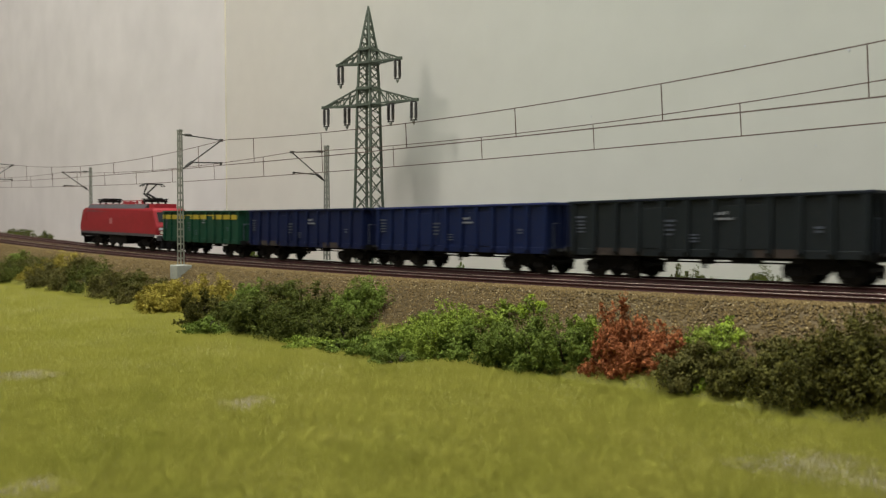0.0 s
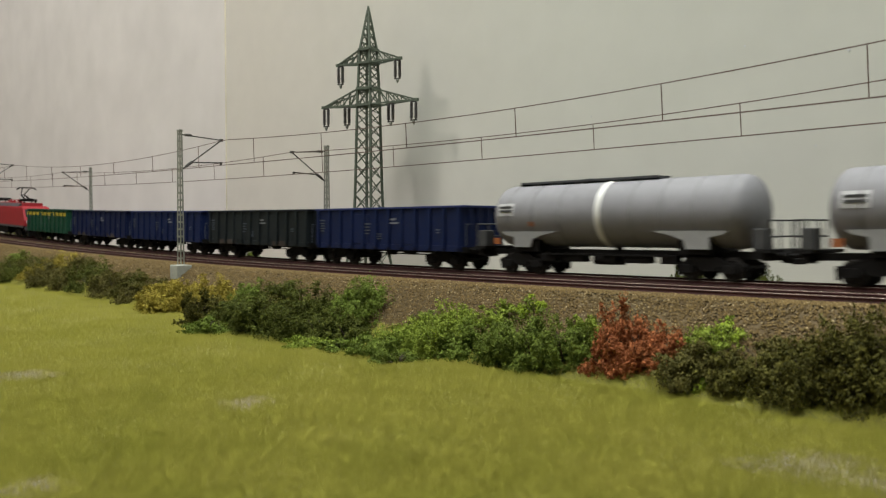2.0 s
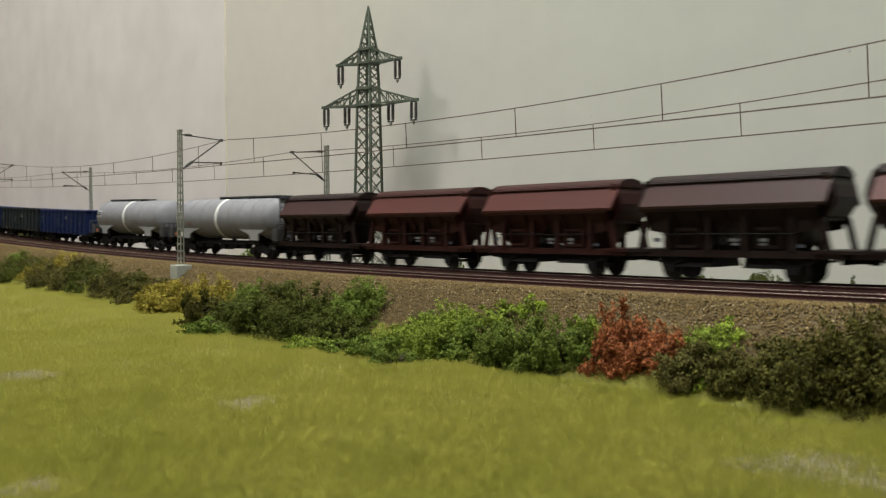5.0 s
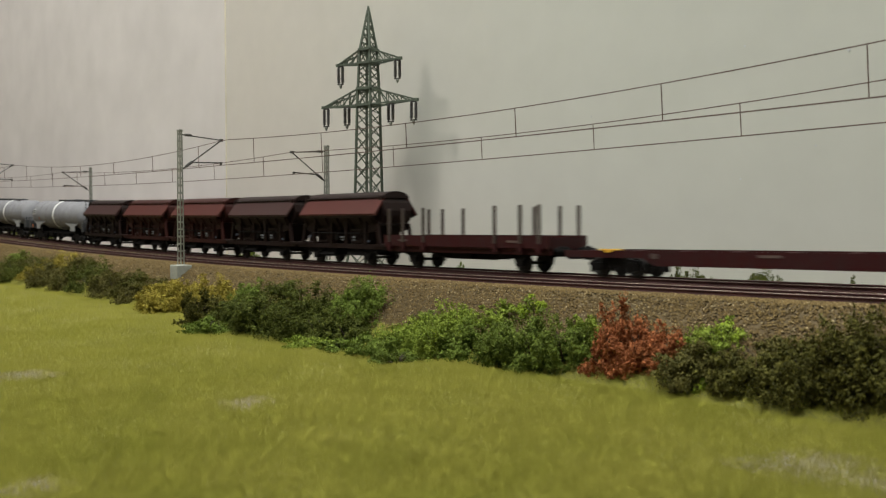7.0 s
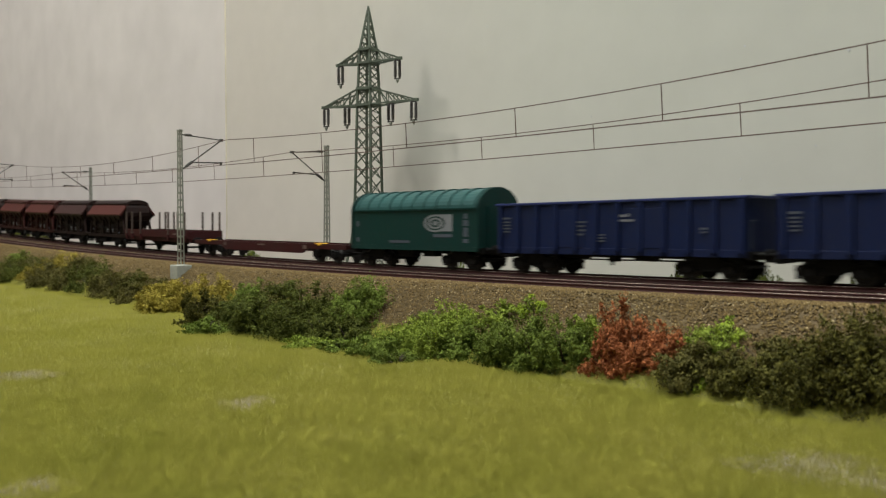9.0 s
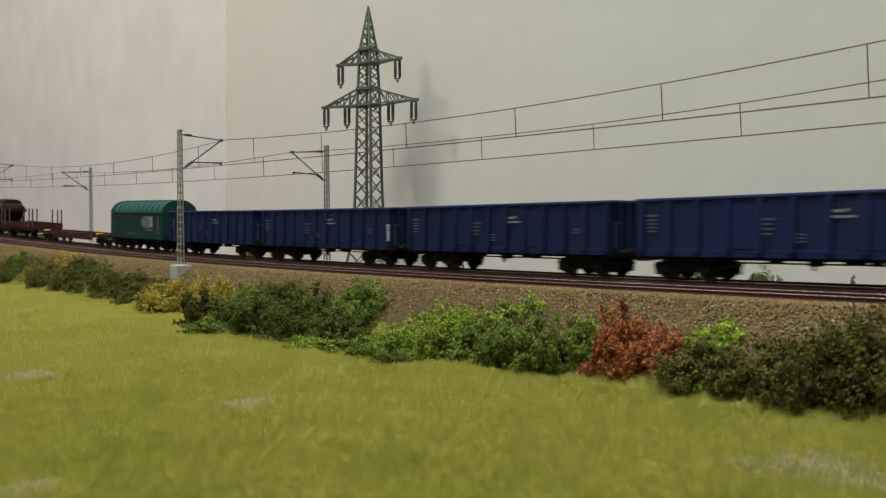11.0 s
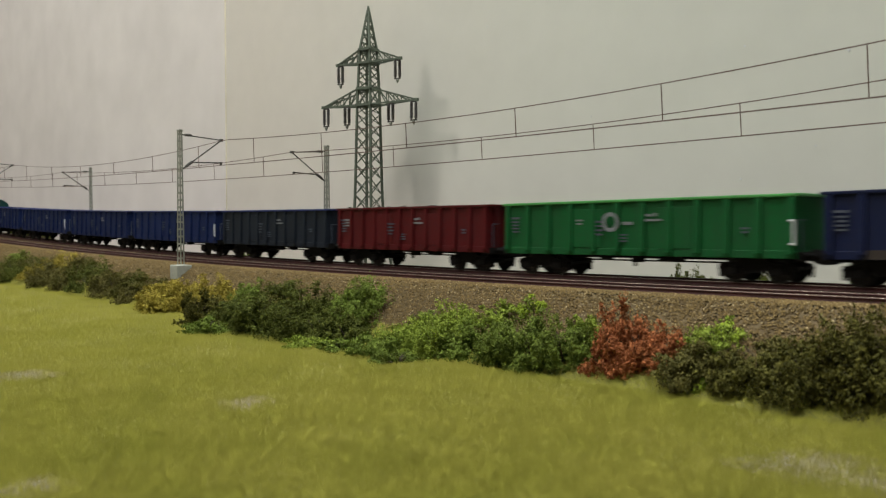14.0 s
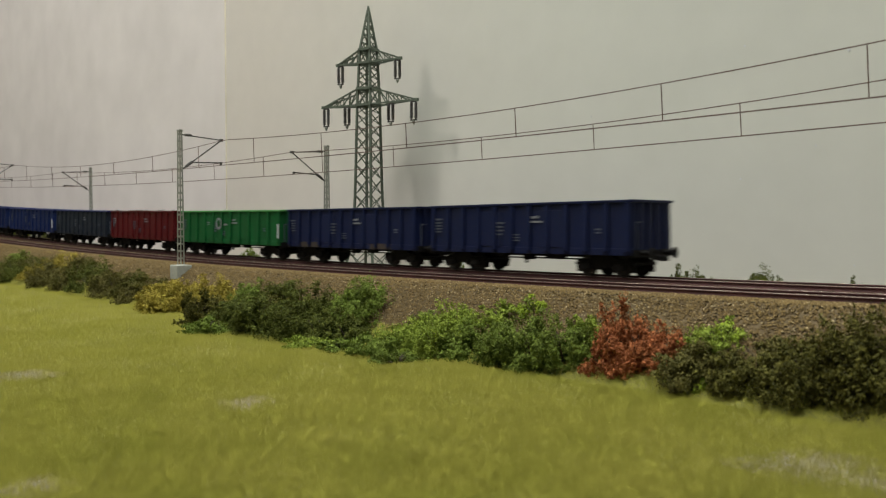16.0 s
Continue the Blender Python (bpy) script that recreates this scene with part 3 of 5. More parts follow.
def bush(x, y, wpx, hpx, tint, label, deep=0.8, density=1.0, leaf=0.058, rough=0.3, lift=0.0, spike=0.0, at=None):
    """A bush standing where the ground is met, of that apparent width and height."""
    BUSH_SEED[0] += 1
    rng = np.random.default_rng(BUSH_SEED[0])
    if at is None:
        s, n, z, d = foot(x, y)
    else:
        s, n = at
        z = float(ground_z(s, n))
        d = OY + s * UY + n * VY
    rx, rz = wpx * 1.12 * d / FOC / 2, hpx * d / FOC
    ry = rx * deep
    m = thing("bush", label, "bush", "bushes along the embankment")
    c = xyz(s, n, z + lift) + np.array([0, ry * 0.75, 0])
    c[2] = max(c[2] - 0.05, z - 0.05)
    m.matrix_world = Matrix.Translation(Vector(c) * U)
    leaf *= 0.8
    count = int(np.clip(1500 * density * rx * max(rz, rx * 0.6) / (leaf / 0.1) ** 2, 600, 17000))
    v, f = foliage("foliage", rng, rx, ry, rz, count, leaf, rough, spike)
    part("foliage", raw("foliage", v, f, LEAF[tint]), None, m)
    bm = B()
    for i in range(9):
        a, e = rng.uniform(0, 6.28), rng.uniform(0.45, 1.2)
        q = Vector((math.cos(a) * math.cos(e) * rx * 0.75, math.sin(a) * math.cos(e) * ry * 0.75, math.sin(e) * rz * 0.85))
        rod(bm, (q.x * 0.1, q.y * 0.1, -0.5), q * 0.5, 0.05, 0.035, seg=5)
        rod(bm, q * 0.5, q, 0.035, 0.015, seg=5)
    part("stem", bm, M_TWIG, m)
    return m


DK, OLV, GRN, LIM, YEL = ("dark green clumpy bush beside the field", "olive brown low bush on the embankment foot", "leafy green bush beside the field",
                          "bright lime green low plant on the slope", "yellow flowering bush on the embankment foot")
for row in (
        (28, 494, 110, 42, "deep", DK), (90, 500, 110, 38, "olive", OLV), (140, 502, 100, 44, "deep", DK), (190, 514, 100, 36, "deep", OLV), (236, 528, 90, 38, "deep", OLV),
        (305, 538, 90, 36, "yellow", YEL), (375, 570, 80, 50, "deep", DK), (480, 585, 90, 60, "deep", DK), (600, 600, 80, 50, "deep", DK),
        (12, 503, 90, 52, "dark", DK), (35, 470, 70, 26, "green", GRN), (75, 508, 85, 46, "olive", OLV), (62, 482, 60, 26, "dark", DK),
        (100, 492, 95, 42, "yellow", YEL), (55, 494, 60, 24, "yellow", YEL), (112, 514, 80, 34, "olive", OLV), (155, 512, 90, 52, "dark", DK),
        (190, 526, 90, 40, "olive", OLV), (222, 520, 70, 38, "olive", OLV), (240, 516, 60, 30, "dark", DK), (222, 540, 55, 36, "olive", OLV),
        (285, 516, 70, 26, "olive", OLV), (272, 556, 95, 56, "yellow", YEL), (325, 552, 80, 56, "yellow", YEL), (365, 548, 90, 52, "yellow", YEL), (395, 545, 60, 46, "yellow", YEL),
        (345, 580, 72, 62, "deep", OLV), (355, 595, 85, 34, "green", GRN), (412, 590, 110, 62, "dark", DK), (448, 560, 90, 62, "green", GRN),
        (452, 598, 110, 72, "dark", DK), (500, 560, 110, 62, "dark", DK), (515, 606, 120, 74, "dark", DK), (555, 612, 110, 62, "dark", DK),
        (575, 570, 90, 60, "dark", DK), (560, 600, 80, 66, "dark", DK), (640, 594, 130, 92, "green", GRN, 0.9, 1.9, 0.058, 0.1), (635, 575, 100, 72, "green", GRN, 0.9, 1.6, 0.058, 0.1), (615, 614, 100, 56, "dark", DK),
        (545, 618, 90, 22, "bright", GRN), (600, 628, 90, 26, "green", GRN), (660, 636, 110, 42, "green", GRN), (710, 632, 120, 66, "bright", GRN),
        (775, 640, 140, 86, "bright", GRN), (700, 648, 80, 24, "cool", GRN), (770, 580, 80, 30, "green", GRN), (835, 580, 120, 42, "bright", LIM), (830, 640, 110, 66, "green", GRN),
        (900, 575, 90, 40, "bright", LIM), (948, 560, 60, 34, "lime", LIM), (945, 660, 150, 108, "cool", GRN), (895, 655, 110, 90, "cool", GRN),
        (1005, 660, 110, 92, "cool", GRN), (1045, 610, 70, 52, "bright", LIM), (1060, 640, 60, 50, "green", GRN),
        (1240, 620, 70, 32, "bright", LIM), (1295, 622, 125, 50, "bright", LIM), (1300, 600, 60, 30, "lime", LIM), (1250, 690, 140, 78, "olive", OLV), (1215, 680, 70, 58, "olive", OLV),
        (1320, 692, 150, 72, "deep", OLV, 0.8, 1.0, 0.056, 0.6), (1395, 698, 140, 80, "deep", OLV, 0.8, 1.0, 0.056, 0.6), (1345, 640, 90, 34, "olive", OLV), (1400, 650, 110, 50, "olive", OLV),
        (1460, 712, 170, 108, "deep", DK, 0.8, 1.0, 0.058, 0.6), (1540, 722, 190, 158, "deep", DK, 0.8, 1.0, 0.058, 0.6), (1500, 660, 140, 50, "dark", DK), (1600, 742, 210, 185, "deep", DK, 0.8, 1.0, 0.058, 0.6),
        (1245, 694, 26, 20, "lime", LIM)):
    bush(*row)
RUST = "rust red spiky bush beside the field"
for row in ((1100, 664, 92, 92), (1140, 664, 100, 76), (1176, 658, 92, 66), (1064, 658, 70, 46), (1206, 640, 40, 44), (1090, 640, 60, 96), (1150, 650, 110, 74), (1120, 640, 90, 80)):
    bush(*row, "rust", RUST, density=0.75, leaf=0.055, rough=0.75, spike=0.1)
# weeds behind the rear track
WEED = "small dark green weed tuft behind the track"
for s, n, w, h, tint in ((20.25, 4.4, 66, 47, "dark"), (16.77, 4.4, 66, 38, "dark"), (16.02, 4.4, 26, 42, "dark"), (17.83, 4.4, 18, 38, "dark"), (24.1, 4.4, 12, 40, "dark"),
                         (-23.5, 4.4, 32, 27, "green"), (-73.3, 4.4, 28, 17, "dark"), (-86.0, 4.6, 60, 13, "dark"), (1.25, 4.4, 20, 25, "green")):
    bush(0, 0, w, h, tint, WEED, density=0.8, leaf=0.05, rough=0.6, at=(s, n))


# ---- grass field ----
PATCHES = [foot(x, y)[:2] + (a, b) for x, y, a, b in ((435, 716, 0.85, 1.1), (40, 666, 1.3, 1.2), (1440, 830, 1.6, 1.4), (1545, 860, 1.5, 1.2), (60, 862, 0.8, 0.7), (20, 875, 0.7, 0.7))]


def bare(s, n):
    """Distance-like value to the bare patches: under one is bare."""
    w = np.full(np.shape(s), 9.0)
    for ps, pn, a, b in PATCHES:
        dx = (s - ps) * UX + (n - pn) * VX
        dy = (s - ps) * UY + (n - pn) * VY
        w = np.minimum(w, np.hypot(dx / a, dy / b))
    return w


def grass(name, count, verge, kmin, kmax, seed, height, width):
    """Fibres standing on the field, denser towards the viewer's side."""
    rng = np.random.default_rng(seed)
    k = (rng.uniform(kmin ** 0.4, kmax ** 0.4, count)) ** 2.5
    X = rng.uniform(-0.56, 0.56, count) * k
    s, n = (X - OX) * UX + (k - OY) * UY, (X - OX) * VX + (k - OY) * VY
    ok = (n < -8.65 - 0.35 * rng.random(count)) & (bare(s, n) + rng.normal(0, 0.5, count) > 0.42)
    # the verge at the hedge's foot grows thicker
    s = np.concatenate([s[ok], rng.uniform(-62, 34, verge)])
    n = np.concatenate([n[ok], rng.uniform(-10.4, -8.8, verge)])
    c = len(s)
    z = ground_z(s, n) - 0.02
    tall = 0.85 + 0.18 * np.sin(s * 0.9 + 2 * np.sin(n * 0.5)) * np.sin(n * 0.8 + 1.0)
    # tufts: fibres of one small cell stand and lean alike
    cell = rng.random((257, 251))
    i, j = np.floor(s / 0.16 + 0.6 * np.sin(n * 9)).astype(int) % 257, np.floor(n / 0.16 + 0.6 * np.sin(s * 8)).astype(int) % 251
    h = height * rng.uniform(0.55, 1.2, c) * tall * (0.72 + 0.56 * cell[i, j])
    lean = (rng.normal(0, 0.16, (c, 2)) + 0.35 * np.stack([cell[j % 257, i % 251] - 0.5, cell[(i * 7) % 257, j] - 0.5], -1)) * h[:, None]
    a = rng.normal(0, 0.5, c)
    w = width * rng.uniform(0.6, 1.3, c)
    p = xyz(s, n, z)
    dx = np.stack([np.cos(a) * w, np.sin(a) * w, np.zeros(c)], -1)
    tip = p + np.stack([lean[:, 0], lean[:, 1], h], -1)
    v = np.stack([p - dx, p + dx, tip], 1).reshape(-1, 3)
    me = raw(name, v, np.arange(c * 3).reshape(-1, 3), M_BLADE)
    ob = part(name, me, None)
    return tagged(ob, "yellow green static grass fibres over the field", "grass", kind="stuff")


grass("field_grass", 2050000, 130000, 13.6, 78, 11, 0.19, 0.0052)
bare_bm = B()
for ps, pn, a_, b_ in PATCHES:
    c = Vector(xyz(ps, pn, 0.0))
    ring = []
    for i in range(22):
        t = i / 22 * 6.2832
        q = 1.0 + 0.12 * math.sin(3 * t + ps) + 0.1 * math.sin(5 * t)
        px, py = c.x + math.cos(t) * a_ * q, c.y + math.sin(t) * b_ * q
        s_, n_ = (px - OX) * UX + (py - OY) * UY, (px - OX) * VX + (py - OY) * VY
        ring.append(bare_bm.verts.new((px, py, float(ground_z(s_, n_)) + 0.02)))
    top = bare_bm.verts.new((c.x, c.y, float(ground_z(ps, pn)) + 0.06))
    for i in range(22):
        bare_bm.faces.new((ring[i], ring[(i + 1) % 22], top))
tagged(part("bare_soil", bare_bm, M_BARE), "bare sandy patches in the field", "soil", kind="structure")


# small paint specks on the wall
def on_wall(x, y):
    """Where the sight line of that bearing meets the backdrop wall: s and z."""
    ax, bz = (x - 784.0) / FOC, (441.0 - y) / FOC
    d = (ax, math.cos(PIT) + bz * math.sin(PIT), bz * math.cos(PIT) - math.sin(PIT))
    k = (OX * VX + OY * VY + N_BACK) / (d[0] * VX + d[1] * VY)
    return (d[0] * k - OX) * UX + (d[1] * k - OY) * UY, CAMZ + d[2] * k


part("board_edge", box(B(), SEAM, SEAM + 0.05, N_BACK - 0.125, N_BACK - 0.004, -6, 60), M_EDGE, board)
wall_ob = bpy.data.objects["backdrop_wall"]
for x, y, r in ((1318, 82, 0.055), (1503, 89, 0.08), (1444, 258, 0.05), (1311, 317, 0.05), (1512, 470, 0.04), (862, 47, 0.04), (1046, 207, 0.05)):
    s, z = on_wall(x, y)
    part("paint_speck", lathe(B(), [(N_BACK - 0.03, r * 0.4), (N_BACK - 0.02, r * 0.9), (N_BACK + 0.01, r)], "y", 9, (s, 0, z)), M_WHITE, wall_ob)


# ---- the train ----
TRAIN = []
WHEELS = []
CACHE = {}


def shared(key, maker):
    if key not in CACHE:
        CACHE[key] = maker()
    return CACHE[key]


def wheelset_mesh():
    bm = B()
    rod(bm, (0, -1.0, 0), (0, 1.0, 0), 0.08, seg=8)
    for g in (-1, 1):
        rows = [(0.66, 0.18), (0.68, 0.5), (0.71, 0.5), (0.72, 0.46), (0.83, 0.45), (0.84, 0.36), (0.79, 0.32), (0.79, 0.16), (0.85, 0.14), (0.9, 0.1)]
        lathe(bm, [(g * a, r) for a, r in (rows if g > 0 else rows)], "y", 20)
    return finish("wheelset", bm, M_WHEEL)


def bogie_mesh():
    bm = B()
    for g in (-1, 1):
        prof = [(-1.25, 0.52), (-1.15, 0.38), (-0.62, 0.38), (-0.5, 0.62), (-0.3, 0.40), (0.3, 0.40), (0.5, 0.62), (0.62, 0.38), (1.15, 0.38), (1.25, 0.52), (1.22, 0.72), (0.72, 0.78), (0.5, 0.95), (-0.5, 0.95), (-0.72, 0.78), (-1.22, 0.72)]
        side_prism(bm, prof, g * 0.98 - 0.08, g * 0.98 + 0.08)
        for x in (-0.9, 0.9):
            box(bm, x - 0.24, x + 0.24, g * 1.04 - 0.08, g * 1.04 + 0.1, 0.3, 0.64, 0.03)
            for dx in (-0.32, 0.32):
                rod(bm, (x + dx, g * 1.02, 0.36), (x + dx, g * 1.02, 0.72), 0.09, seg=8)
            box(bm, x * 1.62 - 0.06, x * 1.62 + 0.06, g * 0.72 - 0.06, g * 0.72 + 0.06, 0.2, 0.7)
    box(bm, -0.3, 0.3, -0.95, 0.95, 0.7, 1.02)
    box(bm, -1.5, -1.42, -0.9, 0.9, 0.5, 0.62)
    box(bm, 1.42, 1.5, -0.9, 0.9, 0.5, 0.62)
    return finish("bogie_frame", bm, M_BLACK)


def add_bogie(root, x):
    b = part("bogie", shared("bogie", bogie_mesh), None, root, "black two-axle bogie")
    b.location = (x * U, 0, 0)
    for dx in (-0.9, 0.9):
        w = part("wheelset", shared("wheelset", wheelset_mesh), None, b)
        WHEELS.append((w, dx))


def add_axle(root, x):
    """A single wheelset with axle guards and leaf springs on the frame."""
    def guards():
        bm = B()
        for g in (-1, 1):
            side_prism(bm, [(-0.55, 1.1), (-0.3, 0.35), (0.3, 0.35), (0.55, 1.1)], g * 1.0 - 0.04, g * 1.0 + 0.04)
            box(bm, -0.22, 0.22, g * 1.06 - 0.08, g * 1.06 + 0.1, 0.32, 0.62, 0.03)
            side_prism(bm, [(-0.95, 0.98), (0, 0.66), (0.95, 0.98), (0.95, 0.9), (0, 0.56), (-0.95, 0.9)], g * 1.06 - 0.06, g * 1.06 + 0.06)
        return finish("axle_guard", bm, M_BLACK)
    b = part("axle_guard", shared("guard", guards), None, root)
    b.location = (x * U, 0, 0)
    w = part("wheelset", shared("wheelset", wheelset_mesh), None, b)
    WHEELS.append((w, 0.0))


def buffer_mesh():
    bm = B()
    lathe(bm, [(0.0, 0.16), (0.08, 0.16), (0.1, 0.1), (0.42, 0.1), (0.43, 0.07), (0.55, 0.07), (0.56, 0.24), (0.6, 0.25), (0.63, 0.2)], "x", 14)
    return finish("buffer", bm, M_BLACK)


def hook_mesh():
    bm = B()
    box(bm, 0, 0.5, -0.1, 0.1, -0.1, 0.12, 0.03)
    box(bm, 0.45, 0.72, -0.22, 0.22, -0.14, 0.08, 0.03)
    return finish("coupling", bm, M_BLACK)


def ends(root, half):
    for g in (-1, 1):
        for y in (-0.87, 0.87):
            b = part("buffer", shared("buffer", buffer_mesh), None, root)
            b.matrix_local = pose(g * half * U, y * U, 1.06 * U, 0, 0, 0 if g > 0 else 180)
        c = part("coupling", shared("hook", hook_mesh), None, root)
        c.matrix_local = pose(g * half * U, 0, 0.85 * U, 0, 0, 0 if g > 0 else 180)


def vehicle(name, label, category, left, right, group="wagons of the train"):
    root = thing(name, label, category, group)
    TRAIN.append((root, (left + right) / 2, (right - left) * 0.33))
    return root, (right - left) / 2


def marks(root, spots, y, material, name="lettering_bar"):
    """Unreadable lettering as bars on the near and far side. Each: x, z, width, height."""
    for x, z, w, h in spots:
        bm = B()
        box(bm, x - w / 2, x + w / 2, -y - 0.012, -y - 0.001, z - h / 2, z + h / 2)
        part(name, bm, material, root)


def open_wagon(left, right, body, rim, label, letters=M_FADED, stripe=None, ladder=False, rust=False, ribs=12, bright=(), ring=0.0):
    root, h = vehicle("open_wagon", label, "freight wagon", left, right)
    z0, z1, w = 1.15, 3.2, 1.40
    half = h
    for g in (-1, 1):
        wall = part("side_wall", box(B(), -half + 0.05, half - 0.05, g * w - 0.05, g * w + 0.05, z0, z1), body, root)
        # pressed channels between the ribs and the pair of doors in the middle
        def rib():
            bm = B()
            prism(bm, [(0.05, z0 - 0.16), (0.05, z1 - 0.025), (0.14, z1 - 0.03), (0.19, z0 + 0.35), (0.19, z0 - 0.02), (0.12, z0 - 0.16)], -0.11, 0.11)
            return finish("rib", bm, body)
        rm = shared(("rib", body.name), rib)
        for i in range(ribs):
            x = -half + 0.18 + (2 * half - 0.36) * i / (ribs - 1)
            r = part("rib", rm, None, wall)
            r.matrix_local = pose(x * U, g * w * U, 0, 0, 0, 0 if g > 0 else 180)
        bm = B()
        box(bm, -half, half, g * w - 0.07, g * w + 0.07, z0 - 0.2, z0 + 0.1, 0.02)
        part("sole_bar", bm, body, root)
        for x in (-half * 0.32, half * 0.30):
            part("side_door", box(B(), x - 0.78, x + 0.78, g * (w + 0.06) - 0.03, g * (w + 0.06) + 0.03, z0 + 0.12, z1 - 0.28, 0.015), body, wall)
        bm = B()
        box(bm, -half, half, g * w - 0.09, g * w + 0.14 if g > 0 else g * w + 0.09, z1 - 0.02, z1 + 0.1, 0.03) if g > 0 else box(bm, -half, half, g * w - 0.14, g * w + 0.09, z1 - 0.02, z1 + 0.1, 0.03)
        part("top_rail", bm, rim, root)
    for g in (-1, 1):
        wall = part("end_wall", box(B(), g * (half - 0.06) - 0.05, g * (half - 0.06) + 0.05, -w - 0.05, w + 0.05, z0, z1 + 0.02), body, root)
        bm = B()
        for y in (-0.95, -0.32, 0.32, 0.95):
            box(bm, g * half - 0.06, g * half + 0.08, y - 0.07, y + 0.07, z0, z1)
        part("end_rib", bm, body, wall)
        part("end_rail", box(B(), g * half - 0.12, g * half + 0.1, -w - 0.14, w + 0.14, z1 - 0.015, z1 + 0.105, 0.03), rim, root)
        part("head_stock", box(B(), g * half - 0.12, g * half + 0.06, -w - 0.05, w + 0.05, 0.88, z0 + 0.05, 0.02), M_BLACK, root)
        bm = B()
        rod(bm, (g * (half + 0.05), -1.2, z0 + 0.1), (g * (half + 0.05), -1.2, z0 + 1.2), 0.03, seg=6)
        rod(bm, (g * (half + 0.05), -1.2, z0 + 1.2), (g * (half + 0.05), -0.8, z0 + 1.2), 0.03, seg=6)
        part("handrail", bm, M_FADED, root)
    part("wagon_floor", box(B(), -half + 0.1, half - 0.1, -w, w, 1.0, 1.2), M_BLACK, root)
    bm = B()
    for y in (-0.45, 0.45):
        box(bm, -half + 0.1, half - 0.1, y - 0.08, y + 0.08, 0.82, 1.0)
    box(bm, -0.35, 0.1, -0.9, -0.45, 0.66, 0.95, 0.04)
    box(bm, -0.2, -0.1, -0.9, -0.8, 0.5, 0.7)
    rod(bm, (0.8, -0.5, 0.86), (1.5, -0.5, 0.86), 0.15, seg=12)
    rod(bm, (-half + 3.0, -0.3, 0.72), (half - 3.0, -0.3, 0.72), 0.035, seg=6)
    box(bm, -1.7, -1.2, -1.2, -0.9, 0.78, 0.98, 0.03)
    box(bm, 1.9, 2.3, -1.25, -0.9, 0.72, 0.98, 0.03)
    part("underframe", bm, M_BLACK, root)
    if ladder:
        bm = B()
        x, y = half - 0.02, -w - 0.24
        rod(bm, (x, y, z0 + 0.3), (x, y, z0 + 1.2), 0.05, seg=6)
        for z in (z0 + 0.33, z0 + 1.17):
            rod(bm, (x - 0.22, y + 0.1, z), (x, y, z), 0.04, seg=6)
        part("grab_bar", bm, M_WHITE, root, "white corner grab bar")
    if stripe:
        x = -half + 0.25
        step = (2 * half - 0.3) / (ribs - 1)
        for i in range(ribs - 1):
            a = -half + 0.18 + (2 * half - 0.36) * i / (ribs - 1) + 0.1
            bm = B()
            box(bm, a, a + step - 0.2, -w - 0.07, -w - 0.052, z1 - 0.53, z1 - 0.20)
            part("stripe", bm, stripe, root, "yellow stripe panel")
            part("rib_stripe", box(B(), a - 0.21, a + 0.01, -w - 0.175, -w - 0.13, z1 - 0.53, z1 - 0.20), stripe, root)
    step = (2 * half - 0.36) / (ribs - 1)

    def panels(spots):
        """Each line of writing moved into the flat field between two ribs."""
        out = []
        for x, z, wd, hg in spots:
            c = -half + 0.18 + step * (min(max(math.floor((x + half - 0.18) / step), 0), ribs - 2) + 0.5)
            lim = max(step / 2 - 0.13 - wd / 2, 0.0)
            out.append((min(max(x, c - lim), c + lim), z, min(wd, step - 0.26), hg))
        return out
    k = half / 6.35
    rows = [(-5.75 * k, 2.6, 0.5, 0.09), (-1.6 * k, 2.38, 0.5, 0.09), (-1.58 * k, 2.2, 0.4, 0.08), (-1.65 * k, 2.02, 0.45, 0.08), (-1.6 * k, 1.84, 0.35, 0.08), (4.6 * k, 2.06, 0.3, 0.08), (4.6 * k, 1.92, 0.22, 0.08)]
    rows += [(-5.75 * k, 2.42 - 0.15 * i, 0.44 - 0.06 * (i % 2), 0.07) for i in range(4)]
    rows += [(-0.45 * k, 1.82 - 0.13 * i, 0.36, 0.06) for i in range(3)]
    marks(root, panels(rows), w + 0.095, letters)
    marks(root, panels([(0.85 * k, 2.62, 0.28, 0.1), (1.1 * k, 2.64, 0.14, 0.13), (0.75 * k, 2.42, 0.4, 0.09), (1.22 * k, 2.42, 0.36, 0.09)] + list(bright)), w + 0.095, M_PALE)
    if ring:
        bm = B()
        c = [(ring + math.cos(i / 20 * 6.2832) * r * 0.42, 2.36 + math.sin(i / 20 * 6.2832) * r * 0.42) for r in (1.0, 0.62) for i in range(20)]
        vs = [bm.verts.new((x, -w - 0.198, z)) for x, z in c]
        for i in range(20):
            bm.faces.new((vs[i], vs[(i + 1) % 20], vs[20 + (i + 1) % 20], vs[20 + i]))
        part("emblem", bm, M_PALE, root, "pale round emblem")
    if rust:
        for a, b in ((-4.9, -2.6), (2.2, 4.0)):
            part("rust_patch", box(B(), a, b, -w - 0.078, -w - 0.06, z0 - 0.18, z0 + 0.13), M_SLEEPER, root, "rusty lower edge")
    for x in (-half + 1.85, half - 1.85):
        add_bogie(root, x)
    ends(root, half)
    return root


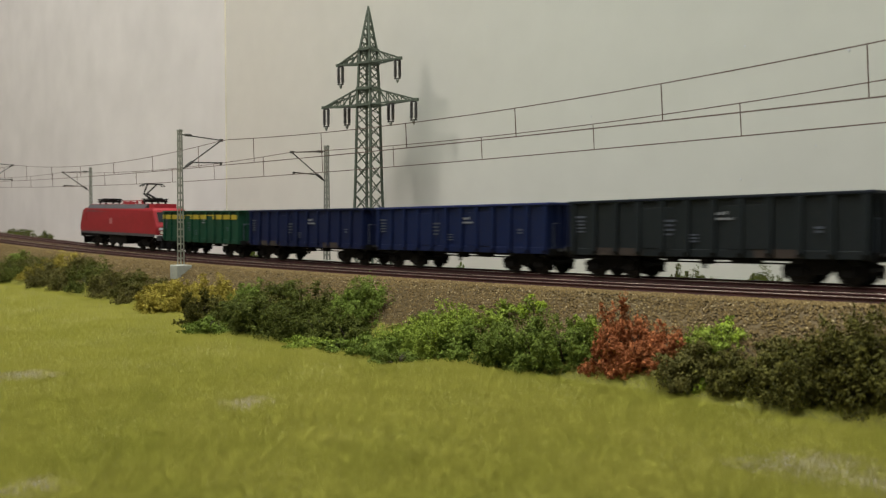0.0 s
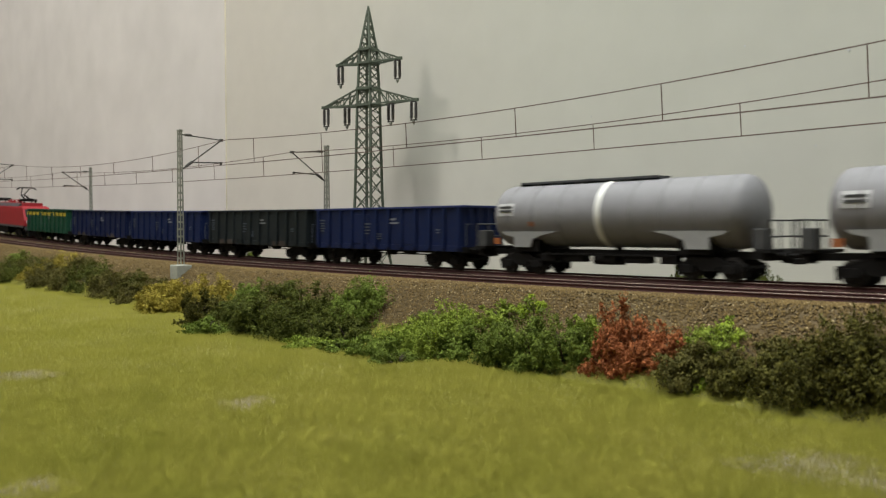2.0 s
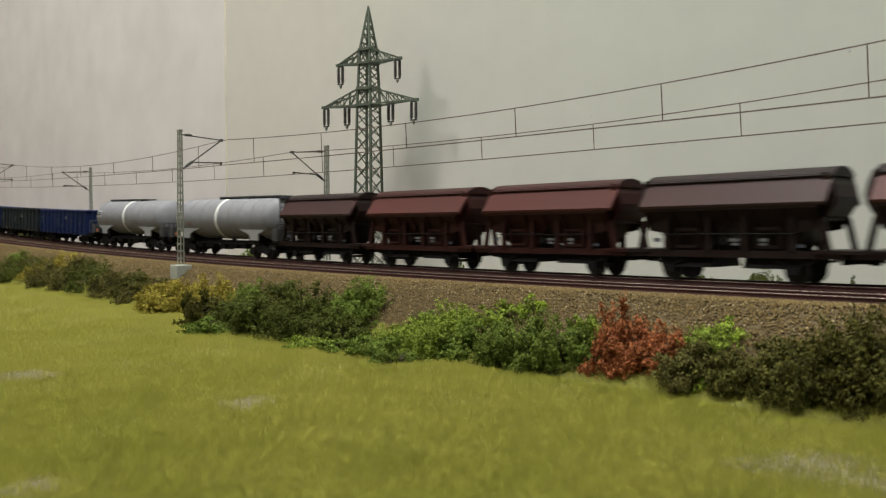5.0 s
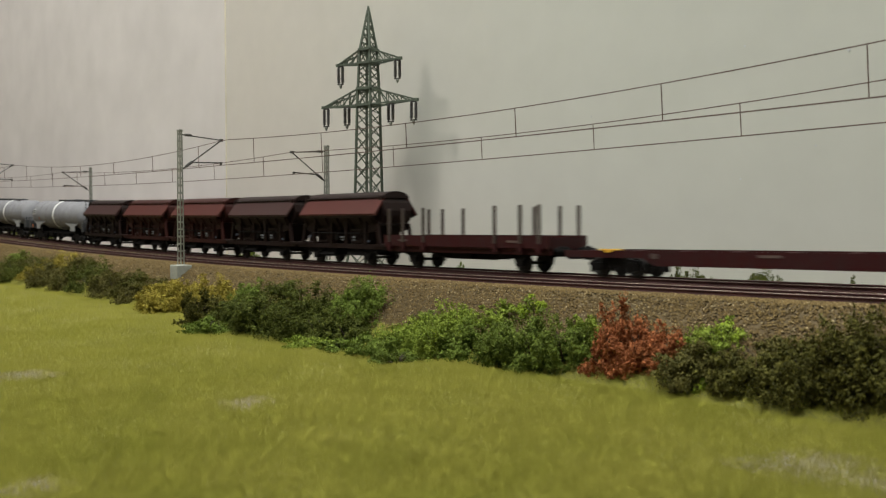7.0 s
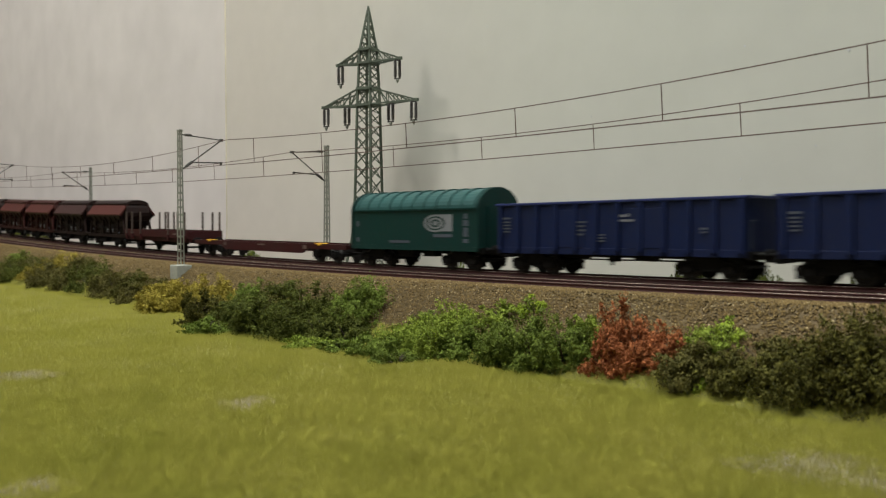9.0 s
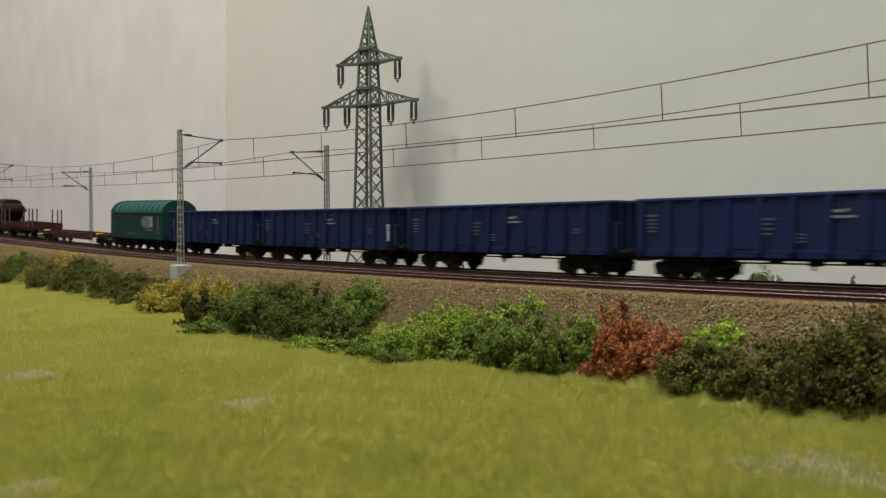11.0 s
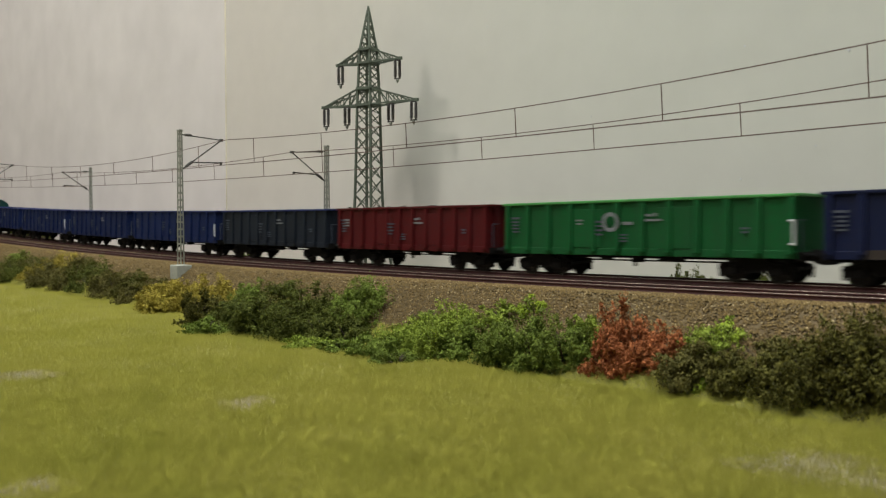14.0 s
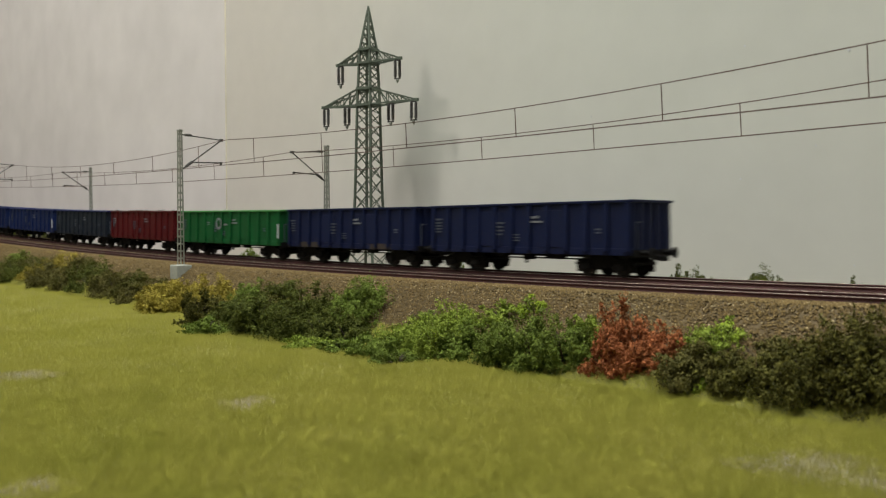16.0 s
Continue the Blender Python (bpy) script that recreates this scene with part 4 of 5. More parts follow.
def tank_wagon(left, right, label, flip=False):
    root, h = vehicle("tank_wagon", label, "tank wagon", left, right)
    half = h
    r, zc = 1.46, 2.72
    bl = half - 0.55
    bm = B()
    rows = []
    for i in range(7):
        a = math.pi / 2 * i / 6
        rows.append((-bl + 0.75 * (1 - math.cos(a)), r * (math.cos(math.pi / 2 - a) if i else 0.02)))
    shell = rows + [(-x, q) for x, q in rows[::-1]]
    lathe(bm, shell, "x", 40, (0, 0, zc))
    barrel = part("barrel", bm, M_TANK, root, smooth=True)
    for x in (-bl * 0.80, -bl * 0.58, -bl * 0.34, bl * 0.22, bl * 0.44, bl * 0.66, bl * 0.86):
        part("weld_band", lathe(B(), [(x - 0.05, r - 0.01), (x - 0.03, r + 0.02), (x + 0.03, r + 0.02), (x + 0.05, r - 0.01)], "x", 40, (0, 0, zc)), M_WELD, barrel)
    part("bright_band", lathe(B(), [(-0.32, r - 0.01), (-0.29, r + 0.035), (-0.02, r + 0.035), (0.01, r - 0.01)], "x", 40, (0, 0, zc)), M_TANKBAND, barrel, "bright centre band", True)
    walk_bm = B()
    a, b = (-bl * 0.8, bl * 0.34) if flip else (-bl * 0.2, bl * 0.98)
    box(walk_bm, a, b, -0.42, 0.42, zc + r + 0.06, zc + r + 0.11)
    for y in (-0.42, 0.42):
        box(walk_bm, a, b, y - 0.03, y + 0.03, zc + r + 0.03, zc + r + 0.13)
    for i in range(7):
        x = a + (b - a) * i / 6
        box(walk_bm, x - 0.04, x + 0.04, -0.4, 0.4, zc + r - 0.1, zc + r + 0.07)
    wk = part("walkway", walk_bm, M_TANKDARK, root, "dark top walkway grating")
    part("dome", lathe(B(), [(zc + r - 0.2, 0.42), (zc + r + 0.1, 0.42), (zc + r + 0.16, 0.3)], "z", 18, ((a + b) / 2, 0, 0)), M_TANKDARK, barrel)
    # saddles at both ends
    for g in (-1, 1):
        x0 = g * (half - 2.9)
        for y in (-1, 1):
            bm = B()
            prof = [(x0 - g * a, z) for a, z in ((1.9, 1.98), (-1.5, 1.98), (-1.25, 1.82), (-0.7, 1.72), (-0.7, 1.25), (0.3, 1.25), (0.45, 1.62), (1.0, 1.8))]
            side_prism(bm, prof, y * 1.28 - 0.05, y * 1.28 + 0.05)
            part("saddle", bm, M_SADDLE, root, "pale grey tank saddle")
        part("cradle", box(B(), x0 - 0.7, x0 + 0.7, -1.2, 1.2, 1.05, 1.6), M_BLACK, root)
        # end platform with railings and brake gear
        bm = B()
        box(bm, g * half - 0.35, g * half + 0.35, -1.4, 1.4, 1.15, 1.27)
        part("end_platform", bm, M_BLACK, root)
        bm = B()
        for y in (-1.32, -0.5, 0.5, 1.32):
            rod(bm, (g * (half + 0.25), y, 1.2), (g * (half + 0.25), y, 2.35), 0.04, seg=6)
        for z in (1.75, 2.35):
            rod(bm, (g * (half + 0.25), -1.32, z), (g * (half + 0.25), 1.32, z), 0.035, seg=6)
        part("railing", bm, M_GEAR, root)
        part("equipment_box", box(B(), g * (half - 0.15) - 0.25, g * (half - 0.15) + 0.25, -1.36, -0.75, 1.27, 2.05, 0.04), M_GEAR, root, "dark grey brake equipment box")
        part("head_stock", box(B(), g * half - 0.1, g * half + 0.1, -1.3, 1.3, 0.85, 1.2), M_BLACK, root)
    bm = B()
    for y in (-0.75, -1.15):
        rod(bm, (half + 0.3, y, 1.2), (half + 0.3, y, zc + r + 0.1), 0.045, seg=6)
    for i in range(9):
        z = 1.5 + i * 0.33
        rod(bm, (half + 0.3, -0.75, z), (half + 0.3, -1.15, z), 0.035, seg=6)
    if not flip:
        part("ladder", bm, M_GEAR, root)
    else:
        bm.free()
    bm = B()
    for y in (-0.5, 0.5):
        box(bm, -half, half, y - 0.1, y + 0.1, 0.88, 1.14)
    box(bm, -half + 4, half - 4, -1.2, -1.12, 0.92, 1.0)
    for x, wd in ((-3.2, 0.8), (-1.7, 1.1), (0.2, 0.6), (1.6, 1.2), (3.1, 0.7)):
        box(bm, x - wd / 2, x + wd / 2, -1.1, -0.55, 0.62, 0.98, 0.04)
    rod(bm, (-0.9, -0.5, 0.72), (0.6, -0.5, 0.72), 0.22, seg=12)
    rod(bm, (0, 0, 0.7), (0, 0, 1.35), 0.16, seg=10)
    part("underframe", bm, M_BLACK, root)
    for i, (x, z, wd, hg, m) in enumerate(((-bl + 1.25, 3.0, 1.0, 0.6, M_PANEL), (-bl + 2.8, 2.32, 0.35, 0.22, M_ORANGE), (bl - 0.9, 2.7, 0.5, 0.6, M_TANK))):
        n = 5
        vs = []
        bm = B()
        for j in range(n + 1):
            zz = z - hg / 2 + hg * j / n
            y = -math.sqrt(max(0.01, (r + 0.015) ** 2 - (zz - zc) ** 2))
            vs.append((bm.verts.new((x - wd / 2, y, zz)), bm.verts.new((x + wd / 2, y, zz))))
        for p, q in zip(vs, vs[1:]):
            bm.faces.new((p[0], p[1], q[1], q[0]))
        panel = part("label_panel", bm, m, barrel, ("white label panel", "small orange mark", "white label panel")[i])
        if i == 0:
            for z1 in (3.12, 2.94):
                y = -math.sqrt((r + 0.015) ** 2 - (z1 - zc) ** 2)
                part("lettering_bar", box(B(), x - 0.38, x + 0.38, y - 0.03, y + 0.01, z1 - 0.05, z1 + 0.05), M_GEAR, panel)
    part("hazard_plate", box(B(), -half + 1.0, -half + 1.4, -1.42, -1.38, 1.38, 1.68), M_ORANGE, root, "orange plate at the frame")
    for x in (-half + 2.4, half - 2.4):
        add_bogie(root, x)
    ends(root, half + 0.1)
    return root


def hopper_wagon(left, body, roof, label):
    right = left + 7.3
    root, h = vehicle("hopper_wagon", label, "hopper wagon", left, right)
    half = h
    bm = B()
    outer = [(-1.1, 2.3), (-1.52, 2.95), (-0.74, 3.98), (0.74, 3.98), (1.52, 2.95), (1.1, 2.3)]
    prism(bm, outer, -half + 0.1, half - 0.1)
    for x in (-1.62, 1.62):
        vs = [bm.verts.new((x + sx * dx, sy * dy, z)) for z, dx, dy in ((2.31, 1.55, 1.06), (0.95, 0.6, 0.75)) for sx, sy in ((-1, -1), (1, -1), (1, 1), (-1, 1))]
        for i in range(4):
            bm.faces.new((vs[i], vs[(i + 1) % 4], vs[4 + (i + 1) % 4], vs[4 + i]))
        bm.faces.new(vs[4:])
    hull = part("hopper_body", bm, body, root)
    for g in (-1, 1):
        bm = B()
        # the argument roof is this panel's paint, lightened for its lit slope
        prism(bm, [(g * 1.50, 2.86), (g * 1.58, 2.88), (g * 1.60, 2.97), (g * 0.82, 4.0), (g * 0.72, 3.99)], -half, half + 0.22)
        part("side_panel", bm, roof, hull, "sloping side panel with light put into its paint")
        part("panel_rail", prism(B(), [(g * 1.44, 2.76), (g * 1.55, 2.76), (g * 1.57, 2.87), (g * 1.48, 2.87)], -half, half), body, hull)
        for i in range(7):
            x = -half + 0.3 + (2 * half - 0.6) * i / 6
            part("hull_rib", prism(B(), [(g * 1.02, 2.05), (g * 1.10, 2.05), (g * 1.54, 2.85), (g * 1.44, 2.9)], x - 0.05, x + 0.05), body, hull)
    # swing roof: rounded lid with a lip
    bm = B()
    lid = [(-0.97, 3.88), (-0.95, 3.98)] + [(0.95 * math.sin(a), 3.86 + 0.40 * math.cos(a)) for a in np.linspace(-1.25, 1.25, 13)] + [(0.95, 3.98), (0.97, 3.88)]
    prism(bm, lid, -half - 0.03, half + 0.24)
    part("swing_roof", bm, body, root, "rounded swing roof")
    bm = B()
    rod(bm, (-half, -0.97, 3.90), (half + 0.2, -0.97, 3.90), 0.05, seg=6)
    part("roof_lip", bm, body, root)
    for g in (-1, 1):
        for y in (-1, 1):
            leg = [(g * (half - 0.18), 2.4), (g * (half + 0.02), 2.4), (g * (half + 0.30), 1.2), (g * (half + 0.08), 1.2)]
            part("end_gusset", side_prism(B(), [(g * 2.5, 2.4), (g * 3.58, 2.4), (g * 3.4, 2.0), (g * 2.6, 1.86)], y * 1.12 - 0.05, y * 1.12 + 0.05), body, root)
            part("end_leg", side_prism(B(), leg, y * 1.16 - 0.07, y * 1.16 + 0.07), body, root)
        bm = B()
        for y in (-1, 1):
            rod(bm, (g * (half - 0.02), y * 1.1, 2.35), (g * (half - 0.02), y * 0.1, 3.85), 0.06, seg=6)
        box(bm, g * (half - 0.04) - 0.05, g * (half - 0.04) + 0.05, -1.46, 1.46, 2.86, 3.0)
        part("end_stiffener", bm, body, hull)
        nose = [(g * (half - 0.12), 4.05), (g * (half + 0.08), 4.0), (g * (half + 0.27), 3.6), (g * (half + 0.36), 3.15), (g * (half + 0.30), 2.85), (g * (half + 0.05), 2.45), (g * (half - 0.12), 2.4)]
        part("end_hood", side_prism(B(), nose, -1.02, 1.02), body, hull, "bulging hopper end")
        part("end_platform", box(B(), min(g * (half - 0.3), g * (half + 0.85)), max(g * (half - 0.3), g * (half + 0.85)), -1.3, 1.3, 1.12, 1.25), body, root)
    # posts and discharge gear under the hull
    for g in (-1, 1):
        for x in (-2.55, -0.75, 0.75, 2.55):
            part("post", box(B(), x - 0.12, x + 0.12, g * 1.2 - 0.08, g * 1.2 + 0.08, 1.2, 2.55), body, root)
        for x in (-1.65, 1.65):
            bm = B()
            box(bm, x - 0.5, x + 0.5, g * 1.16 - 0.05, g * 1.16 + 0.05, 1.3, 1.42)
            box(bm, x - 0.5, x + 0.5, g * 1.16 - 0.05, g * 1.16 + 0.05, 1.98, 2.1)
            box(bm, x - 0.52, x - 0.42, g * 1.16 - 0.05, g * 1.16 + 0.05, 1.3, 2.1)
            box(bm, x + 0.42, x + 0.52, g * 1.16 - 0.05, g * 1.16 + 0.05, 1.3, 2.1)
            part("discharge_gear", bm, body, root)
        part("sole_bar", box(B(), -half - 0.7, half + 0.7, g * 1.15 - 0.08, g * 1.15 + 0.08, 0.95, 1.22), body, root)
        part("brake_rod", rod(B(), (-2.7, g * 1.36, 1.84), (2.7, g * 1.36, 1.84), 0.03, seg=6), M_BLACK, root)
        part("handwheel", lathe(B(), [(-0.02, 0.17), (0.02, 0.17)], "y", 14, (-0.1, g * 1.3, 1.6)), M_BLACK, root)
    bm = B()
    for x in (-1.5, 1.5):
        prism(bm, [(-1.1, 0.55), (1.1, 0.55), (0.7, 1.4), (-0.7, 1.4)], x - 0.9, x + 0.9)
    part("chute", bm, M_BLACK, root)
    marks(root, [(0.35, 1.62, 0.36, 0.12), (0.38, 1.46, 0.26, 0.1), (1.5, 1.62, 0.3, 0.12), (1.5, 1.46, 0.22, 0.1)], 1.24, M_PALE)
    marks(root, [(-3.0, 1.62, 0.3, 0.16), (2.9, 1.4, 0.2, 0.12)], 1.24, M_FADED)
    for x in (-2.55, 2.55):
        add_axle(root, x)
    ends(root, half + 0.75)
    return root


def stake_wagon(left, right):
    root, h = vehicle("stake_wagon", "red brown flat wagon with upright steel stakes", "freight wagon", left, right)
    half = h
    part("deck", box(B(), -half, half, -1.38, 1.38, 1.12, 1.26), P_FLAT, root)
    for g in (-1, 1):
        part("drop_side", box(B(), -half, half, g * 1.40 - 0.04, g * 1.40 + 0.04, 1.2, 1.78), P_FLAT, root)
        part("sole_bar", box(B(), -half, half, g * 1.2 - 0.07, g * 1.2 + 0.07, 0.88, 1.16), P_FLAT, root)
        for x in (-5.4, -4.25, -2.6, 2.55, 4.2, 5.35):
            part("stake", box(B(), x - 0.085, x + 0.085, g * 1.47 - 0.05, g * 1.47 + 0.05, 1.1, 3.22, 0.015), M_STAKE, root, "upright dark brown stake")
            part("stake_pocket", box(B(), x - 0.13, x + 0.13, g * 1.47 - 0.07, g * 1.47 + 0.07, 1.0, 1.4), P_FLAT, root)
        part("end_board", box(B(), g * half - 0.06, g * half + 0.02, -1.4, 1.4, 1.2, 1.72), P_FLAT, root)
    bm = B()
    side_prism(bm, [(-half * 0.55, 0.92), (half * 0.55, 0.92), (half * 0.3, 0.55), (-half * 0.3, 0.55)], -0.45, -0.4)
    side_prism(bm, [(-half * 0.55, 0.92), (half * 0.55, 0.92), (half * 0.3, 0.55), (-half * 0.3, 0.55)], 0.4, 0.45)
    box(bm, -half + 0.3, half - 0.3, -0.3, 0.3, 0.8, 1.1)
    box(bm, -0.8, 0.4, -1.0, -0.5, 0.6, 0.9, 0.03)
    part("underframe", bm, M_BLACK, root)
    marks(root, [(-half + 1.6, 1.5, 0.7, 0.1), (half - 2.2, 1.5, 0.7, 0.1)], 1.445, M_DUSTMARK)
    for x in (-3.85, 3.85):
        add_axle(root, x)
    ends(root, half)


def container_flat(left, right):
    root, h = vehicle("container_flat_wagon", "empty red brown container flat wagon with yellow fittings", "freight wagon", left, right)
    half = h
    for g in (-1, 1):
        prof = [(-half, 0.86), (-half, 1.16), (half, 1.16), (half, 0.86), (half - 4.0, 0.86), (half - 4.6, 0.55), (-half + 4.6, 0.55), (-half + 4.0, 0.86)]
        part("side_sill", side_prism(B(), prof, g * 1.28 - 0.06, g * 1.28 + 0.06), P_FLAT, root)
    for i in range(9):
        x = -half + 0.3 + (2 * half - 0.6) * i / 8
        part("cross_bearer", box(B(), x - 0.14, x + 0.14, -1.24, 1.24, 0.9, 1.12), P_FLAT, root)
    bm = B()
    box(bm, -half + 0.2, half - 0.2, -0.25, 0.25, 0.7, 1.08)
    box(bm, -1.0, 0.2, -0.9, -0.4, 0.65, 0.98, 0.03)
    part("centre_sill", bm, M_BLACK, root)
    for x in (-half + 2.35, half - 2.7):
        bm = B()
        box(bm, x - 0.5, x + 0.55, -1.36, -1.05, 1.162, 1.22, 0.02)
        box(bm, x - 0.2, x + 0.2, -1.38, -1.36, 1.08, 1.2)
        part("yellow_fitting", bm, M_YELLOW, root, "yellow container lock fitting")
    marks(root, [(-half + 4.6, 0.95, 0.35, 0.2), (half - 4.3, 0.95, 0.4, 0.22)], 1.345, M_DUSTMARK)
    marks(root, [(0.0, 1.0, 0.9, 0.1)], 1.345, M_DUSTMARK)
    for x in (-half + 2.5, half - 2.5):
        add_bogie(root, x)
    ends(root, half)


def covered_wagon(left, right):
    root, h = vehicle("covered_wagon", "blue green tarpaulin covered wagon with a white emblem", "freight wagon", left, right)
    half = h
    w = 1.46
    arc = [(w * math.sin(a), 3.12 + 1.1 * math.cos(a)) for a in np.linspace(-math.pi / 2, math.pi / 2, 17)]
    part("cover_side", box(B(), -half + 0.1, half - 0.1, -w, w, 1.15, 3.12), P_TEAL, root)
    bm = B()
    prism(bm, [(y * 0.955, 3.12 + (z - 3.12) * 0.94) for y, z in arc], -half + 0.12, half - 0.12)
    roof = part("tarpaulin_roof", bm, P_TEAL_TOP, root, "paler ribbed tarpaulin roof")
    for i in range(11):
        x = -half + 0.35 + (2 * half - 0.7) * i / 10
        part("hoop", prism(B(), arc, x - 0.09, x + 0.09), P_TEAL_TOP, roof)
    for g in (-1, 1):
        e = [(y * 1.02, z) for y, z in arc] + [(w * 1.02, 1.1), (-w * 1.02, 1.1)]
        part("end_wall", prism(B(), e, g * half - 0.1, g * half + 0.06), P_TEAL, root)
        bm = B()
        for y in (-0.8, 0.8):
            box(bm, g * (half + 0.1) - 0.04, g * (half + 0.1) + 0.04, y - 0.06, y + 0.06, 1.1, 3.2)
        part("end_rib", bm, P_TEAL, root)
        part("head_stock", box(B(), g * half - 0.1, g * half + 0.1, -1.35, 1.35, 0.88, 1.16), M_BLACK, root)
        part("sole_bar", box(B(), -half, half, g * 1.4 - 0.08, g * 1.4 + 0.09, 0.98, 1.2), P_TEAL, root)
        part("cover_rail", box(B(), -half, half, g * w - 0.06, g * w + 0.06, 3.08, 3.16), P_TEAL, root)
    bm = B()
    for y in (-0.5, 0.5):
        box(bm, -half, half, y - 0.1, y + 0.1, 0.8, 1.1)
    box(bm, -1.4, -0.2, -1.1, -0.5, 0.6, 0.98, 0.03)
    box(bm, 0.6, 1.5, -1.1, -0.5, 0.65, 0.98, 0.03)
    part("underframe", bm, M_BLACK, root)
    # emblem: a white oval and block with a dark ring, over a faint bar
    def oval(rx, rz, y, cx=2.0, cz=2.4, inner=0.0):
        bm = B()
        k = 28
        a = [bm.verts.new((cx + math.cos(i / k * 6.2832) * rx, y, cz + math.sin(i / k * 6.2832) * rz)) for i in range(k)]
        if inner:
            b = [bm.verts.new((cx + math.cos(i / k * 6.2832) * rx * inner, y, cz + math.sin(i / k * 6.2832) * rz * inner)) for i in range(k)]
            for i in range(k):
                bm.faces.new((a[i], a[(i + 1) % k], b[(i + 1) % k], b[i]))
        else:
            bm.faces.new(a)
        return bm
    part("emblem", oval(0.92, 0.46, -w - 0.006), M_PALE, root, "white oval emblem")
    part("emblem", box(B(), 2.05, 3.25, -w - 0.005, -w - 0.001, 1.98, 2.85), M_PALE, root, "white block of the emblem")
    part("emblem_ring", oval(0.72, 0.36, -w - 0.012, inner=0.82), P_TEAL, root)
    part("emblem_ring", oval(0.36, 0.2, -w - 0.012, inner=0.6), P_TEAL, root)
    part("emblem_bar", box(B(), 1.85, 3.25, -w - 0.012, -w - 0.001, 1.68, 1.84), M_FADED, root)
    marks(root, [(-0.9, 1.42, 1.7, 0.14), (-half + 0.5, 2.4, 0.2, 0.3), (-half + 0.5, 1.5, 0.25, 0.25), (half - 0.85, 2.4, 0.35, 0.3), (half - 0.85, 1.95, 0.3, 0.45), (half - 0.85, 1.5, 0.35, 0.2), (half - 0.85, 2.75, 0.25, 0.25)], w, M_FADED)
    for x in (-half + 1.7, half - 1.7):
        add_bogie(root, x)
    ends(root, half)


